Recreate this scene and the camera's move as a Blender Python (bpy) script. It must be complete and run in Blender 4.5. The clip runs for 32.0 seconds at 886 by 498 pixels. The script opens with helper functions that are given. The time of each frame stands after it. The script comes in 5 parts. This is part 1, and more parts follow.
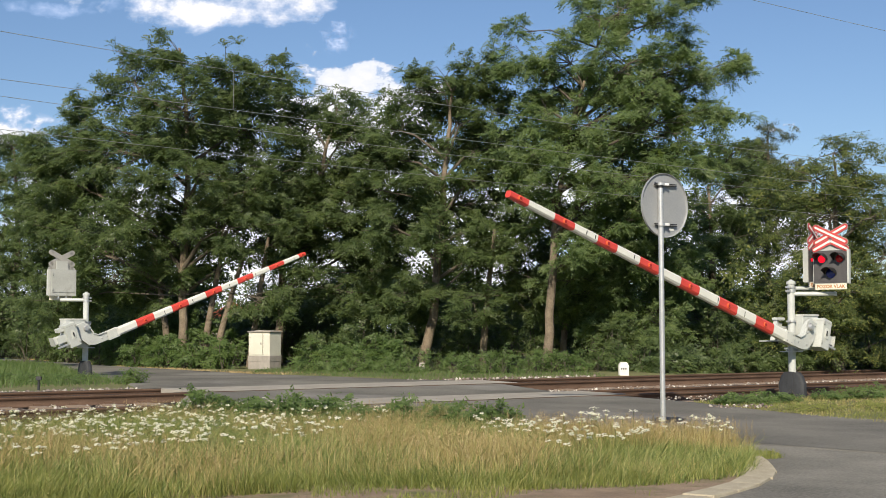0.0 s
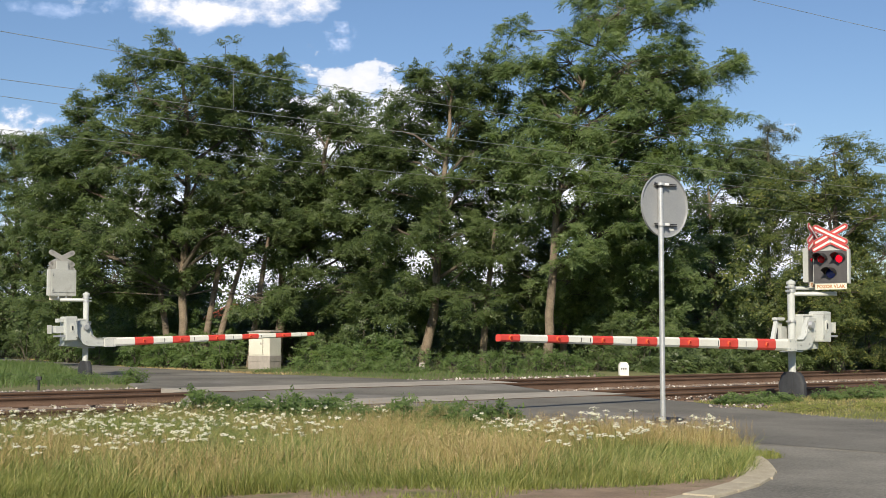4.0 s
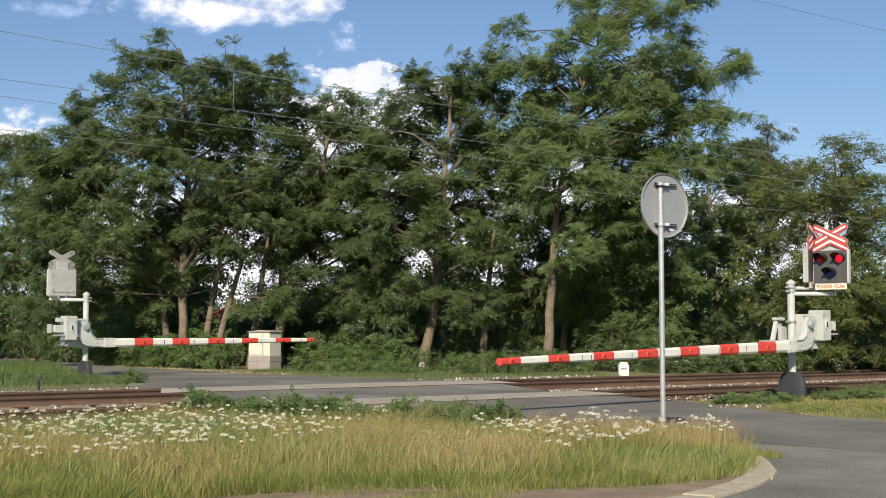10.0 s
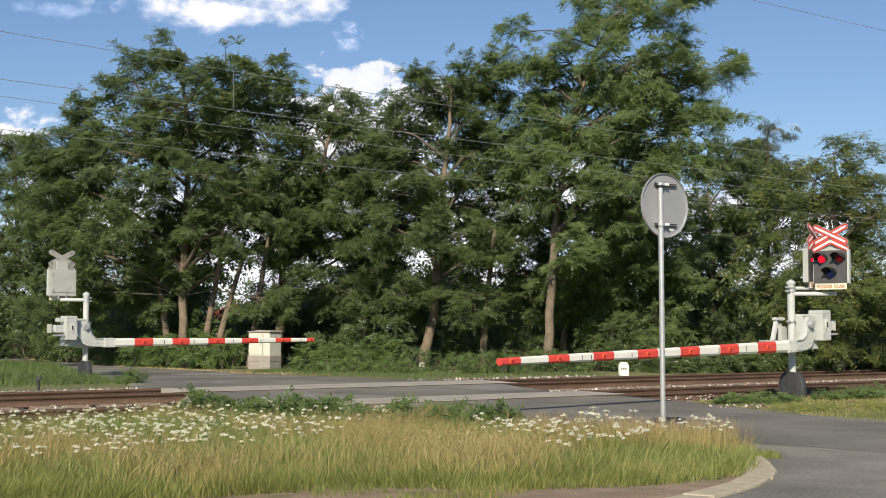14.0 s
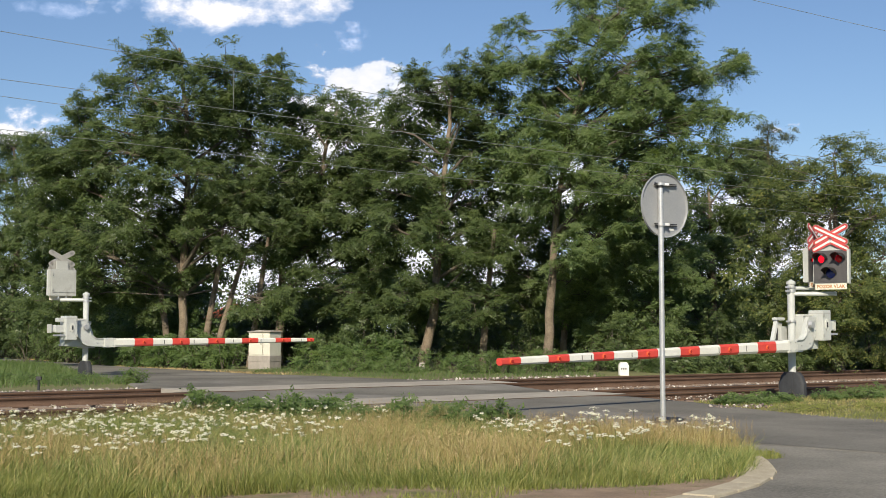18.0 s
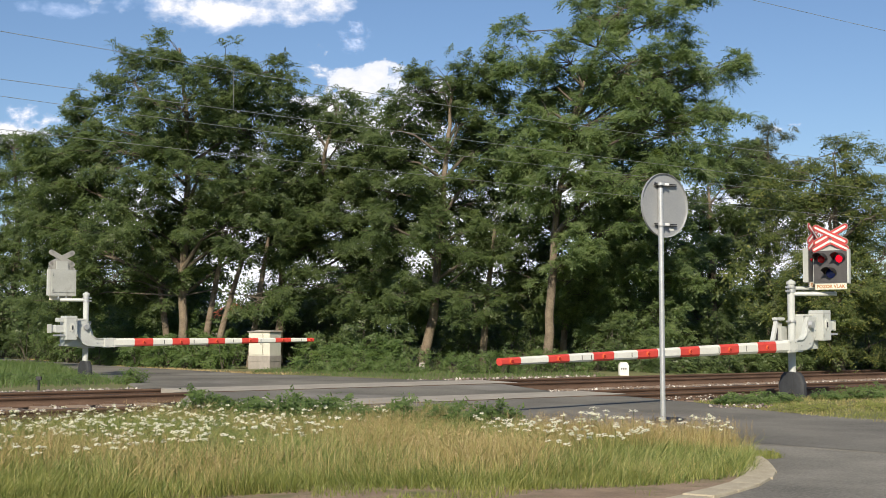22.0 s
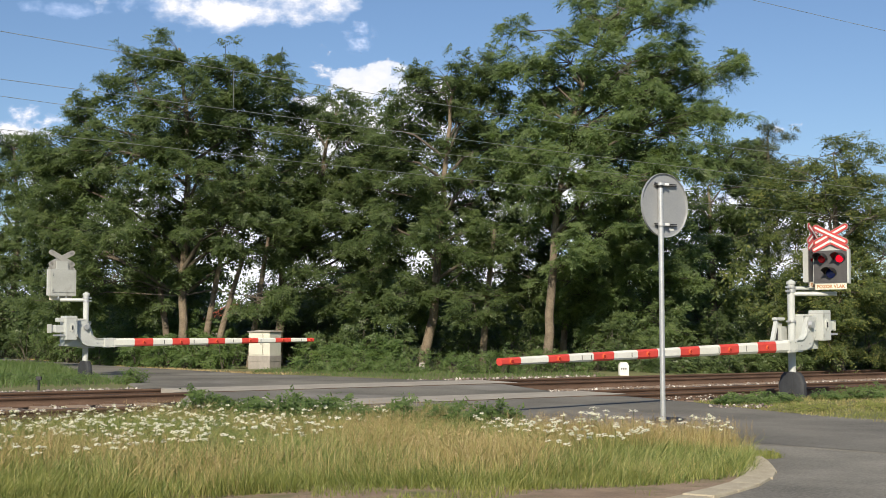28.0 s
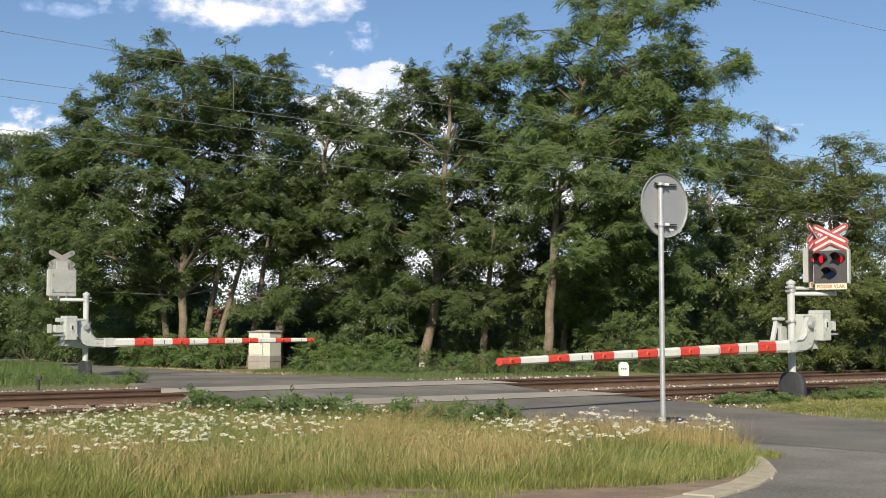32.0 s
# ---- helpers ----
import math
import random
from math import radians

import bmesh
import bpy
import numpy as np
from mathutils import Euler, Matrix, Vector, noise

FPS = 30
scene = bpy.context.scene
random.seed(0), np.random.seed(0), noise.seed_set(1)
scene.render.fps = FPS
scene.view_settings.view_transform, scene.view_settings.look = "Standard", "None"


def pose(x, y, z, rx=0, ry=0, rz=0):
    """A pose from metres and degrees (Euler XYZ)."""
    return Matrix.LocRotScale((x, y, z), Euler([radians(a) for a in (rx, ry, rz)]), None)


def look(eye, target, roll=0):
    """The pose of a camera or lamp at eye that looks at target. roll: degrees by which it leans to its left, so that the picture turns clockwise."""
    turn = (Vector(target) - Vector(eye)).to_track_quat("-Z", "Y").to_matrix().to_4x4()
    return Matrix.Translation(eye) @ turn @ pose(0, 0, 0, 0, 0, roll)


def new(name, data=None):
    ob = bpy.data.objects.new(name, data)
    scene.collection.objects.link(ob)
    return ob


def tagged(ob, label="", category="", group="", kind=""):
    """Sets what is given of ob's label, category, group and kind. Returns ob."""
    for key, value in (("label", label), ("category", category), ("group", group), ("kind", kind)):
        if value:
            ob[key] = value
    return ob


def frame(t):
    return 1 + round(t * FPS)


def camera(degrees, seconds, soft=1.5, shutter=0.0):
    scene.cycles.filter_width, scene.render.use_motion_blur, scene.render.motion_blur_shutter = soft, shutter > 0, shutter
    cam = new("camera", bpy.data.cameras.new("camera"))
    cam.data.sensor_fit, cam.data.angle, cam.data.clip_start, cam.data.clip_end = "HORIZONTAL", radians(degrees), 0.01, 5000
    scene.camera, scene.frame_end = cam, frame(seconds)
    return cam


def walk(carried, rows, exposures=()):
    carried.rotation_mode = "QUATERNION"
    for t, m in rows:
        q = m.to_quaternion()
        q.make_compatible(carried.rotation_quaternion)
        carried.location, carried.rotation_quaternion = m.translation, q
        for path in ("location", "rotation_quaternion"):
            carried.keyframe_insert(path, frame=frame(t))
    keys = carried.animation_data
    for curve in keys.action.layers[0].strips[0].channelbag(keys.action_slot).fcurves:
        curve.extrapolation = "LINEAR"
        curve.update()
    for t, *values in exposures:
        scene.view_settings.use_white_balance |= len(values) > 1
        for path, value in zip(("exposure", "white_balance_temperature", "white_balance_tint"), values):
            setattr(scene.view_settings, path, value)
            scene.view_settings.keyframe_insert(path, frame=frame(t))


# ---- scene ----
# ------------------------------------------------------------------ camera
EYE_Z = 1.2
cam = camera(37.62, 32.0, soft=0.85)
VIEW = pose(0, 0, EYE_Z, 93.757, 0, 0)
walk(cam, [(0, VIEW), (32.0, VIEW)], exposures=[(0, 0.35, 6500, 13.5), (32.0, 0.35, 6500, 13.5)])

# ------------------------------------------------------------------ light
SUN_WAY = Vector((0.265, 1.53, -1.0)).normalized()
world = bpy.data.worlds.new("world")
scene.world = world
world.use_nodes = True
wn = world.node_tree
wn.nodes.clear()
sky = wn.nodes.new("ShaderNodeTexSky")
sky.sky_type = "NISHITA"
sky.sun_disc = False
sky.sun_elevation = radians(32.8)
sky.sun_rotation = radians(189.8)
sky.air_density, sky.dust_density, sky.ozone_density = 1.0, 0.25, 4.6
wbg = wn.nodes.new("ShaderNodeBackground")
wbg.inputs["Strength"].default_value = 0.079
wout = wn.nodes.new("ShaderNodeOutputWorld")
wn.links.new(sky.outputs[0], wbg.inputs[0])
wn.links.new(wbg.outputs[0], wout.inputs[0])
sun_data = bpy.data.lights.new("sun", "SUN")
sun_data.energy, sun_data.angle, sun_data.color = 5.0, radians(0.53), (1.0, 0.91, 0.71)
sun = new("sun", sun_data)
sun.matrix_world = look((0, 0, 30), Vector((0, 0, 30)) + SUN_WAY)

# ------------------------------------------------------------------ materials
def nodes_of(name):
    m = bpy.data.materials.new(name)
    m.use_nodes = True
    nt = m.node_tree
    nt.nodes.clear()
    out = nt.nodes.new("ShaderNodeOutputMaterial")
    return m, nt, out


def ramp(nt, fac, stops):
    r = nt.nodes.new("ShaderNodeValToRGB")
    el = r.color_ramp.elements
    while len(el) < len(stops):
        el.new(0.5)
    for e, (p, c) in zip(el, stops):
        e.position, e.color = p, (*c, 1)
    nt.links.new(fac, r.inputs[0])
    return r.outputs[0]


def noise_node(nt, scale, detail=4, rough=0.55, vec=None):
    n = nt.nodes.new("ShaderNodeTexNoise")
    n.inputs["Scale"].default_value = scale
    n.inputs["Detail"].default_value = detail
    n.inputs["Roughness"].default_value = rough
    if vec is None:
        vec = nt.nodes.new("ShaderNodeTexCoord").outputs["Object"]
    nt.links.new(vec, n.inputs["Vector"])
    return n.outputs["Fac"]


def mixc(nt, fac, a, b, mode="MIX"):
    m = nt.nodes.new("ShaderNodeMix")
    m.data_type, m.blend_type = "RGBA", mode
    for sock, v in ((m.inputs["Factor"], fac), (m.inputs["A"], a), (m.inputs["B"], b)):
        if isinstance(v, (int, float)):
            sock.default_value = v
        elif isinstance(v, tuple):
            sock.default_value = (*v, 1)
        else:
            nt.links.new(v, sock)
    return m.outputs["Result"]


def math_node(nt, op, a, b=0.0):
    m = nt.nodes.new("ShaderNodeMath")
    m.operation = op
    for sock, v in ((m.inputs[0], a), (m.inputs[1], b)):
        if isinstance(v, (int, float)):
            sock.default_value = v
        else:
            nt.links.new(v, sock)
    return m.outputs[0]


def surface(name, dark, light, coarse=1.5, fine=25.0, rough=0.8, metal=0.0, bump=0.3, dist=0.01, stain=None, stain_scale=0.7, stain_at=0.6):
    """A surface with colour at two scales, a stain colour and fine relief."""
    m, nt, out = nodes_of(name)
    b = nt.nodes.new("ShaderNodeBsdfPrincipled")
    nt.links.new(b.outputs[0], out.inputs[0])
    n1, n2 = noise_node(nt, coarse, 5), noise_node(nt, fine, 3, 0.6)
    mixed = math_node(nt, "ADD", math_node(nt, "MULTIPLY", n1, 0.6), math_node(nt, "MULTIPLY", n2, 0.4))
    col = ramp(nt, mixed, [(0.33, dark), (0.67, light)])
    if stain:
        mask = ramp(nt, noise_node(nt, stain_scale, 6, 0.65), [(stain_at, (0, 0, 0)), (min(stain_at + 0.14, 1), (1, 1, 1))])
        col = mixc(nt, mask, col, stain)
    nt.links.new(col, b.inputs["Base Color"])
    b.inputs["Roughness"].default_value = rough
    b.inputs["Metallic"].default_value = metal
    if bump:
        bm_ = nt.nodes.new("ShaderNodeBump")
        bm_.inputs["Strength"].default_value = bump
        bm_.inputs["Distance"].default_value = dist
        nt.links.new(n2, bm_.inputs["Height"])
        nt.links.new(bm_.outputs[0], b.inputs["Normal"])
    return m


def leaf_material(name, dark, light, odd, shine=0.45, through_light=0.35, clump=0.8, mixed=0.4, stops=(0.25, 0.62, 0.8)):
    m, nt, out = nodes_of(name)
    geo = nt.nodes.new("ShaderNodeNewGeometry")
    b = nt.nodes.new("ShaderNodeBsdfPrincipled")
    tr = nt.nodes.new("ShaderNodeBsdfTranslucent")
    mx = nt.nodes.new("ShaderNodeMixShader")
    f = math_node(nt, "ADD", math_node(nt, "MULTIPLY", noise_node(nt, clump, 3), 1.0 - mixed),
                  math_node(nt, "MULTIPLY", geo.outputs["Random Per Island"], mixed))
    col = ramp(nt, f, [(stops[0], dark), (stops[1], light), (stops[2], odd)])
    nt.links.new(col, b.inputs["Base Color"])
    b.inputs["Roughness"].default_value = shine
    bright = mixc(nt, 1.0, col, (1.25, 1.3, 0.6), "MULTIPLY")
    nt.links.new(bright, tr.inputs["Color"])
    mx.inputs[0].default_value = through_light
    nt.links.new(b.outputs[0], mx.inputs[1])
    nt.links.new(tr.outputs[0], mx.inputs[2])
    nt.links.new(mx.outputs[0], out.inputs[0])
    return m


def plain(name, colour, rough=0.5, metal=0.0, wear=0.12):
    c = Vector(colour)
    return surface(name, tuple(c * (1 - wear)), tuple(c * (1 + wear * 0.5)), 6, 60, rough, metal, 0.08, 0.002)


M_ASPHALT = surface("asphalt", (0.064, 0.061, 0.053), (0.222, 0.211, 0.182), 0.5, 46, 0.92, 0, 0.9, 0.006, (0.225, 0.215, 0.20), 0.3, 0.56)
M_ASPHALT_OLD = surface("old_asphalt", (0.070, 0.067, 0.058), (0.272, 0.258, 0.222), 0.6, 38, 0.93, 0, 1.0, 0.008, (0.19, 0.185, 0.175), 0.35, 0.58)
M_TAR = surface("tar_seam", (0.03, 0.03, 0.03), (0.05, 0.05, 0.05), 3, 80, 0.7)
M_HOUSING = surface("weathered_grey_paint", (0.32, 0.33, 0.31), (0.42, 0.43, 0.41), 2.5, 40, 0.55, 0, 0.1, 0.002, (0.26, 0.26, 0.23), 3.0, 0.6)
M_CONCRETE = surface("concrete", (0.25, 0.23, 0.20), (0.37, 0.345, 0.30), 2, 60, 0.9, 0, 0.4, 0.006, (0.24, 0.22, 0.19), 1.5, 0.6)
M_KERB = surface("kerb_concrete", (0.29, 0.255, 0.185), (0.46, 0.41, 0.31), 6, 60, 0.92, 0, 0.5, 0.006, (0.25, 0.23, 0.18), 3, 0.6)
M_DIRT = surface("dirt", (0.16, 0.112, 0.076), (0.33, 0.245, 0.172), 2.2, 50, 0.95, 0, 0.9, 0.02, (0.11, 0.115, 0.045), 1.6, 0.53)
M_GRASSLAND = surface("grass_ground", (0.085, 0.10, 0.035), (0.19, 0.185, 0.075), 0.6, 14, 0.95, 0, 0.8, 0.04, (0.2, 0.16, 0.08), 0.3, 0.62)
M_RUST = surface("rusty_steel", (0.068, 0.040, 0.026), (0.15, 0.092, 0.062), 1.2, 45, 0.8, 0.15, 0.3, 0.004)
M_RAILTOP = surface("rail_head", (0.05, 0.036, 0.028), (0.10, 0.075, 0.06), 3, 60, 0.45, 0.7, 0.1, 0.002)
M_BALLAST = surface("ballast", (0.09, 0.065, 0.05), (0.2, 0.155, 0.13), 3, 28, 0.95, 0, 1.0, 0.04)
M_SLEEPER = surface("sleeper_concrete", (0.16, 0.11, 0.08), (0.27, 0.21, 0.16), 3, 50, 0.92)
M_WHITE = surface("white_paint", (0.48, 0.49, 0.46), (0.60, 0.61, 0.57), 2.5, 40, 0.5, 0, 0.1, 0.002, (0.5, 0.49, 0.44), 3.0, 0.62)
M_GREYPAINT = surface("light_grey_paint", (0.40, 0.42, 0.41), (0.50, 0.52, 0.50), 2.5, 40, 0.5, 0, 0.1, 0.002, (0.42, 0.41, 0.37), 3.0, 0.62)
M_BOOMWHITE = surface("boom_white", (0.60, 0.60, 0.55), (0.72, 0.72, 0.67), 4, 50, 0.45, 0, 0.05, 0.002, (0.62, 0.58, 0.46), 4, 0.66)
M_BOOMRED = surface("boom_red", (0.52, 0.048, 0.036), (0.64, 0.07, 0.052), 4, 50, 0.45, 0, 0.05, 0.002, (0.5, 0.07, 0.045), 4, 0.64)
M_SIGNRED = plain("sign_red", (0.50, 0.062, 0.06), 0.5)
M_SIGNWHITE = plain("sign_white", (0.78, 0.76, 0.70), 0.45)
M_SIGNBACK = surface("sign_back", (0.27, 0.28, 0.29), (0.34, 0.35, 0.36), 3, 50, 0.45, 0.25, 0.05, 0.002)
M_GALV = surface("galvanised_steel", (0.42, 0.43, 0.44), (0.58, 0.59, 0.60), 8, 90, 0.42, 0.6, 0.1, 0.002)
M_BLACK = surface("black_rubber", (0.02, 0.022, 0.026), (0.042, 0.045, 0.052), 4, 40, 0.75)
M_DARK = plain("dark_metal", (0.025, 0.025, 0.028), 0.5)
M_HOOD = plain("hood_black", (0.012, 0.012, 0.013), 0.7)
M_BOARD = surface("signal_board", (0.05, 0.048, 0.05), (0.085, 0.082, 0.085), 4, 60, 0.55)
M_BLUE = plain("blue_lens", (0.02, 0.035, 0.20), 0.25)
M_LENSRED = plain("red_lens_unlit", (0.60, 0.016, 0.024), 0.25)
M_AMBERTEXT = plain("worn_lettering", (0.44, 0.22, 0.11), 0.6)
M_PLATE = surface("worn_cream_plate", (0.62, 0.55, 0.42), (0.78, 0.74, 0.64), 14, 60, 0.6)
M_CREAM = surface("cream_sheet_metal", (0.52, 0.505, 0.43), (0.64, 0.62, 0.54), 2, 40, 0.6, 0, 0.1, 0.002, (0.4, 0.37, 0.3), 2, 0.6)
M_BLOCKS = surface("cabinet_plinth", (0.22, 0.20, 0.18), (0.34, 0.31, 0.28), 4, 40, 0.9)
M_STONEWHITE = surface("whitewashed_stone", (0.62, 0.61, 0.57), (0.78, 0.77, 0.74), 6, 40, 0.85)
M_BARK = surface("bark", (0.10, 0.078, 0.055), (0.27, 0.215, 0.155), 3, 22, 0.95, 0, 1.0, 0.05)
M_BARKDARK = surface("twig_bark", (0.06, 0.05, 0.038), (0.14, 0.12, 0.09), 3, 22, 0.95, 0, 0.6, 0.02)
M_WIRE = surface("copper_wire", (0.16, 0.18, 0.17), (0.27, 0.29, 0.27), 3, 30, 0.5, 0.2, 0)
M_LEAF = leaf_material("locust_leaf", (0.052, 0.084, 0.034), (0.135, 0.184, 0.07), (0.20, 0.24, 0.09), 0.45, 0.5, 2.3, 0.25)
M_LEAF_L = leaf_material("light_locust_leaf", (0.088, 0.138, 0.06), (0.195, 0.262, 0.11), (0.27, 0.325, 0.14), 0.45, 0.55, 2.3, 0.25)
M_LEAF_B = leaf_material("shrub_leaf", (0.075, 0.130, 0.042), (0.145, 0.212, 0.07), (0.19, 0.24, 0.085), 0.5, 0.5, 0.9, 0.3)
M_LEAF_Y = leaf_material("yellowing_leaf", (0.06, 0.09, 0.03), (0.135, 0.168, 0.05), (0.28, 0.28, 0.085), 0.5, 0.45, 0.9, 0.5)
M_LEAF_D = leaf_material("pine_leaf", (0.05, 0.07, 0.032), (0.10, 0.12, 0.055), (0.17, 0.16, 0.08))
M_GRASS = leaf_material("grass_blade", (0.062, 0.105, 0.02), (0.19, 0.24, 0.060), (0.39, 0.385, 0.15), 0.55, 0.3, 1.6, 0.65, (0.2, 0.52, 0.74))
M_VERGE = leaf_material("verge_blade", (0.12, 0.15, 0.034), (0.24, 0.262, 0.072), (0.40, 0.36, 0.14), 0.6, 0.4, 0.8, 0.5)
M_DRY = leaf_material("dry_grass", (0.27, 0.21, 0.085), (0.44, 0.355, 0.155), (0.60, 0.52, 0.27), 0.7, 0.25, 1.2, 0.62)
M_PETAL = leaf_material("white_petal", (0.70, 0.69, 0.62), (0.80, 0.79, 0.73), (0.83, 0.82, 0.78), 0.8, 0.3)
M_SEED = leaf_material("seed_head", (0.30, 0.205, 0.10), (0.46, 0.345, 0.185), (0.56, 0.46, 0.28), 0.7, 0.25, 1.1, 0.4)


def glow_material(name, colour, strength):
    m, nt, out = nodes_of(name)
    e = nt.nodes.new("ShaderNodeEmission")
    e.inputs[0].default_value, e.inputs[1].default_value = (*colour, 1), strength
    nt.links.new(e.outputs[0], out.inputs[0])
    return m


M_LITRED = glow_material("red_lens_lit", (1.0, 0.012, 0.03), 1.0)


def cloud_material(name, seed, rx, rz, cell, edge, top, base, soft=0.16):
    """Cloud of vapour: noise inside an ellipse, clear outside it."""
    m, nt, out = nodes_of(name)
    tc = nt.nodes.new("ShaderNodeTexCoord")
    mp = nt.nodes.new("ShaderNodeMapping")
    mp.inputs["Location"].default_value = (seed, seed * 1.7, seed * 0.3)
    mp.inputs["Scale"].default_value = (1.0, 1.0, 1.5)
    nt.links.new(tc.outputs["Object"], mp.inputs[0])
    sep = nt.nodes.new("ShaderNodeSeparateXYZ")
    nt.links.new(tc.outputs["Object"], sep.inputs[0])
    ex = math_node(nt, "POWER", math_node(nt, "ABSOLUTE", math_node(nt, "DIVIDE", sep.outputs[0], rx)), 2.0)
    ez = math_node(nt, "POWER", math_node(nt, "ABSOLUTE", math_node(nt, "DIVIDE", sep.outputs[2], rz)), 2.0)
    fall = math_node(nt, "SUBTRACT", 1.0, math_node(nt, "ADD", ex, ez))
    big = noise_node(nt, 1.0 / cell, 8, 0.58, mp.outputs[0])
    dens = math_node(nt, "ADD", math_node(nt, "MULTIPLY", fall, 0.55), math_node(nt, "MULTIPLY", math_node(nt, "SUBTRACT", big, 0.5), 2.2))
    alpha = ramp(nt, dens, [(edge, (0, 0, 0)), (min(edge + soft, 1.0), (1, 1, 1))])
    shade = ramp(nt, dens, [(edge, base), (min(edge + 0.4, 1.0), top)])
    e = nt.nodes.new("ShaderNodeEmission")
    nt.links.new(shade, e.inputs[0])
    e.inputs[1].default_value = 1.0
    t = nt.nodes.new("ShaderNodeBsdfTransparent")
    mx = nt.nodes.new("ShaderNodeMixShader")
    nt.links.new(alpha, mx.inputs[0])
    nt.links.new(t.outputs[0], mx.inputs[1])
    nt.links.new(e.outputs[0], mx.inputs[2])
    nt.links.new(mx.outputs[0], out.inputs[0])
    return m


# ------------------------------------------------------------------ mesh helpers
def part(name, bm, material, parent=None, label="", at=None):
    me = bpy.data.meshes.new(name)
    bm.to_mesh(me)
    bm.free()
    for m in (material if isinstance(material, (list, tuple)) else [material]):
        me.materials.append(m)
    ob = new(name, me)
    if parent is not None:
        ob.parent = parent
    if at is not None:
        ob.matrix_basis = at
    if label:
        tagged(ob, label)
    return ob


def empty(name, m, label, category, group=""):
    ob = new(name)
    ob.empty_display_size = 0.2
    ob.matrix_basis = m
    return tagged(ob, label, category, group)


def box(sx, sy, sz, at=(0, 0, 0), bevel=0.0, bm=None, m=None):
    bm = bm or bmesh.new()
    t = bmesh.new()
    bmesh.ops.create_cube(t, size=1.0, matrix=Matrix.Diagonal((sx, sy, sz, 1)))
    if bevel:
        bmesh.ops.bevel(t, geom=list(t.edges), offset=bevel, segments=2, affect="EDGES", profile=0.7)
    t.transform(Matrix.Translation(at) if m is None else m)
    return join(bm, t)


def tube(r1, r2, h, at=(0, 0, 0), sides=16, bm=None, m=None, caps=True):
    """A cylinder or cone that stands on its base point."""
    bm = bm or bmesh.new()
    t = bmesh.new()
    bmesh.ops.create_cone(t, cap_ends=caps, segments=sides, radius1=r1, radius2=r2, depth=h, matrix=Matrix.Translation((0, 0, h / 2)))
    t.transform(Matrix.Translation(at) if m is None else m)
    return join(bm, t)


def join(bm, other):
    me = bpy.data.meshes.new("join")
    other.to_mesh(me)
    other.free()
    bm.from_mesh(me)
    bpy.data.meshes.remove(me)
    return bm


def prism(outline, y0, y1, bm=None, bevel=0.0):
    """A plate: an outline of (x, z) points, from y0 to y1."""
    bm = bm or bmesh.new()
    t = bmesh.new()
    vs = [t.verts.new((x, y0, z)) for x, z in outline]
    f = t.faces.new(vs)
    r = bmesh.ops.extrude_face_region(t, geom=[f])
    bmesh.ops.translate(t, verts=[v for v in r["geom"] if isinstance(v, bmesh.types.BMVert)], vec=(0, y1 - y0, 0))
    bmesh.ops.recalc_face_normals(t, faces=t.faces)
    if bevel:
        bmesh.ops.bevel(t, geom=list(t.edges), offset=bevel, segments=1, affect="EDGES")
    return join(bm, t)


def raw_mesh(name, verts, faces, materials, mat_index=None, smooth=False):
    """A mesh from numpy arrays: faces all with the same number of corners."""
    me = bpy.data.meshes.new(name)
    verts = np.asarray(verts, dtype=np.float32)
    faces = np.asarray(faces, dtype=np.int32)
    n = faces.shape[1]
    me.vertices.add(len(verts))
    me.vertices.foreach_set("co", verts.ravel())
    me.loops.add(faces.size)
    me.loops.foreach_set("vertex_index", faces.ravel())
    me.polygons.add(len(faces))
    me.polygons.foreach_set("loop_start", np.arange(0, faces.size, n, dtype=np.int32))
    for m in (materials if isinstance(materials, (list, tuple)) else [materials]):
        me.materials.append(m)
    if mat_index is not None:
        me.polygons.foreach_set("material_index", np.asarray(mat_index, dtype=np.int32))
    if smooth:
        me.polygons.foreach_set("use_smooth", np.ones(len(faces), dtype=bool))
    me.update(calc_edges=True)
    me.validate()
    return me


def unit(v):
    return v / np.maximum(np.linalg.norm(v, axis=-1, keepdims=True), 1e-9)


def tube_path(points, radii, sides=6):
    """Vertices and quads of a tube along points."""
    pts = np.asarray(points, float)
    vs, fs = [], []
    for i, p in enumerate(pts):
        d = unit(pts[min(i + 1, len(pts) - 1)] - pts[max(i - 1, 0)])
        a = np.cross(d, (0.31, 0.87, 0.12) if abs(d[2]) > 0.5 else (0, 0, 1))
        a = unit(a)
        b = np.cross(d, a)
        for k in range(sides):
            w = 2 * math.pi * k / sides
            vs.append(p + radii[i] * (math.cos(w) * a + math.sin(w) * b))
    for i in range(len(pts) - 1):
        for k in range(sides):
            k2 = (k + 1) % sides
            fs.append((i * sides + k, i * sides + k2, (i + 1) * sides + k2, (i + 1) * sides + k))
    return np.array(vs), np.array(fs)


def stack(meshes):
    vs, fs, n = [], [], 0
    for v, f in meshes:
        vs.append(v)
        fs.append(f + n)
        n += len(v)
    return np.concatenate(vs), np.concatenate(fs)


# ------------------------------------------------------------------ plan
N_WAY = Vector((-0.598, 0.802, 0))   # across the tracks, away from the camera
T_WAY = Vector((0.802, 0.598, 0))    # along the tracks, to the right
Q_RAIL = (17.00, 18.435, 21.02, 22.455)   # near to far
Z_RAIL = (0.120, 0.128, 0.190, 0.207)     # tops of the rails


def on_track(q, s, z=0.0):
    return N_WAY * q + T_WAY * s + Vector((0, 0, z))


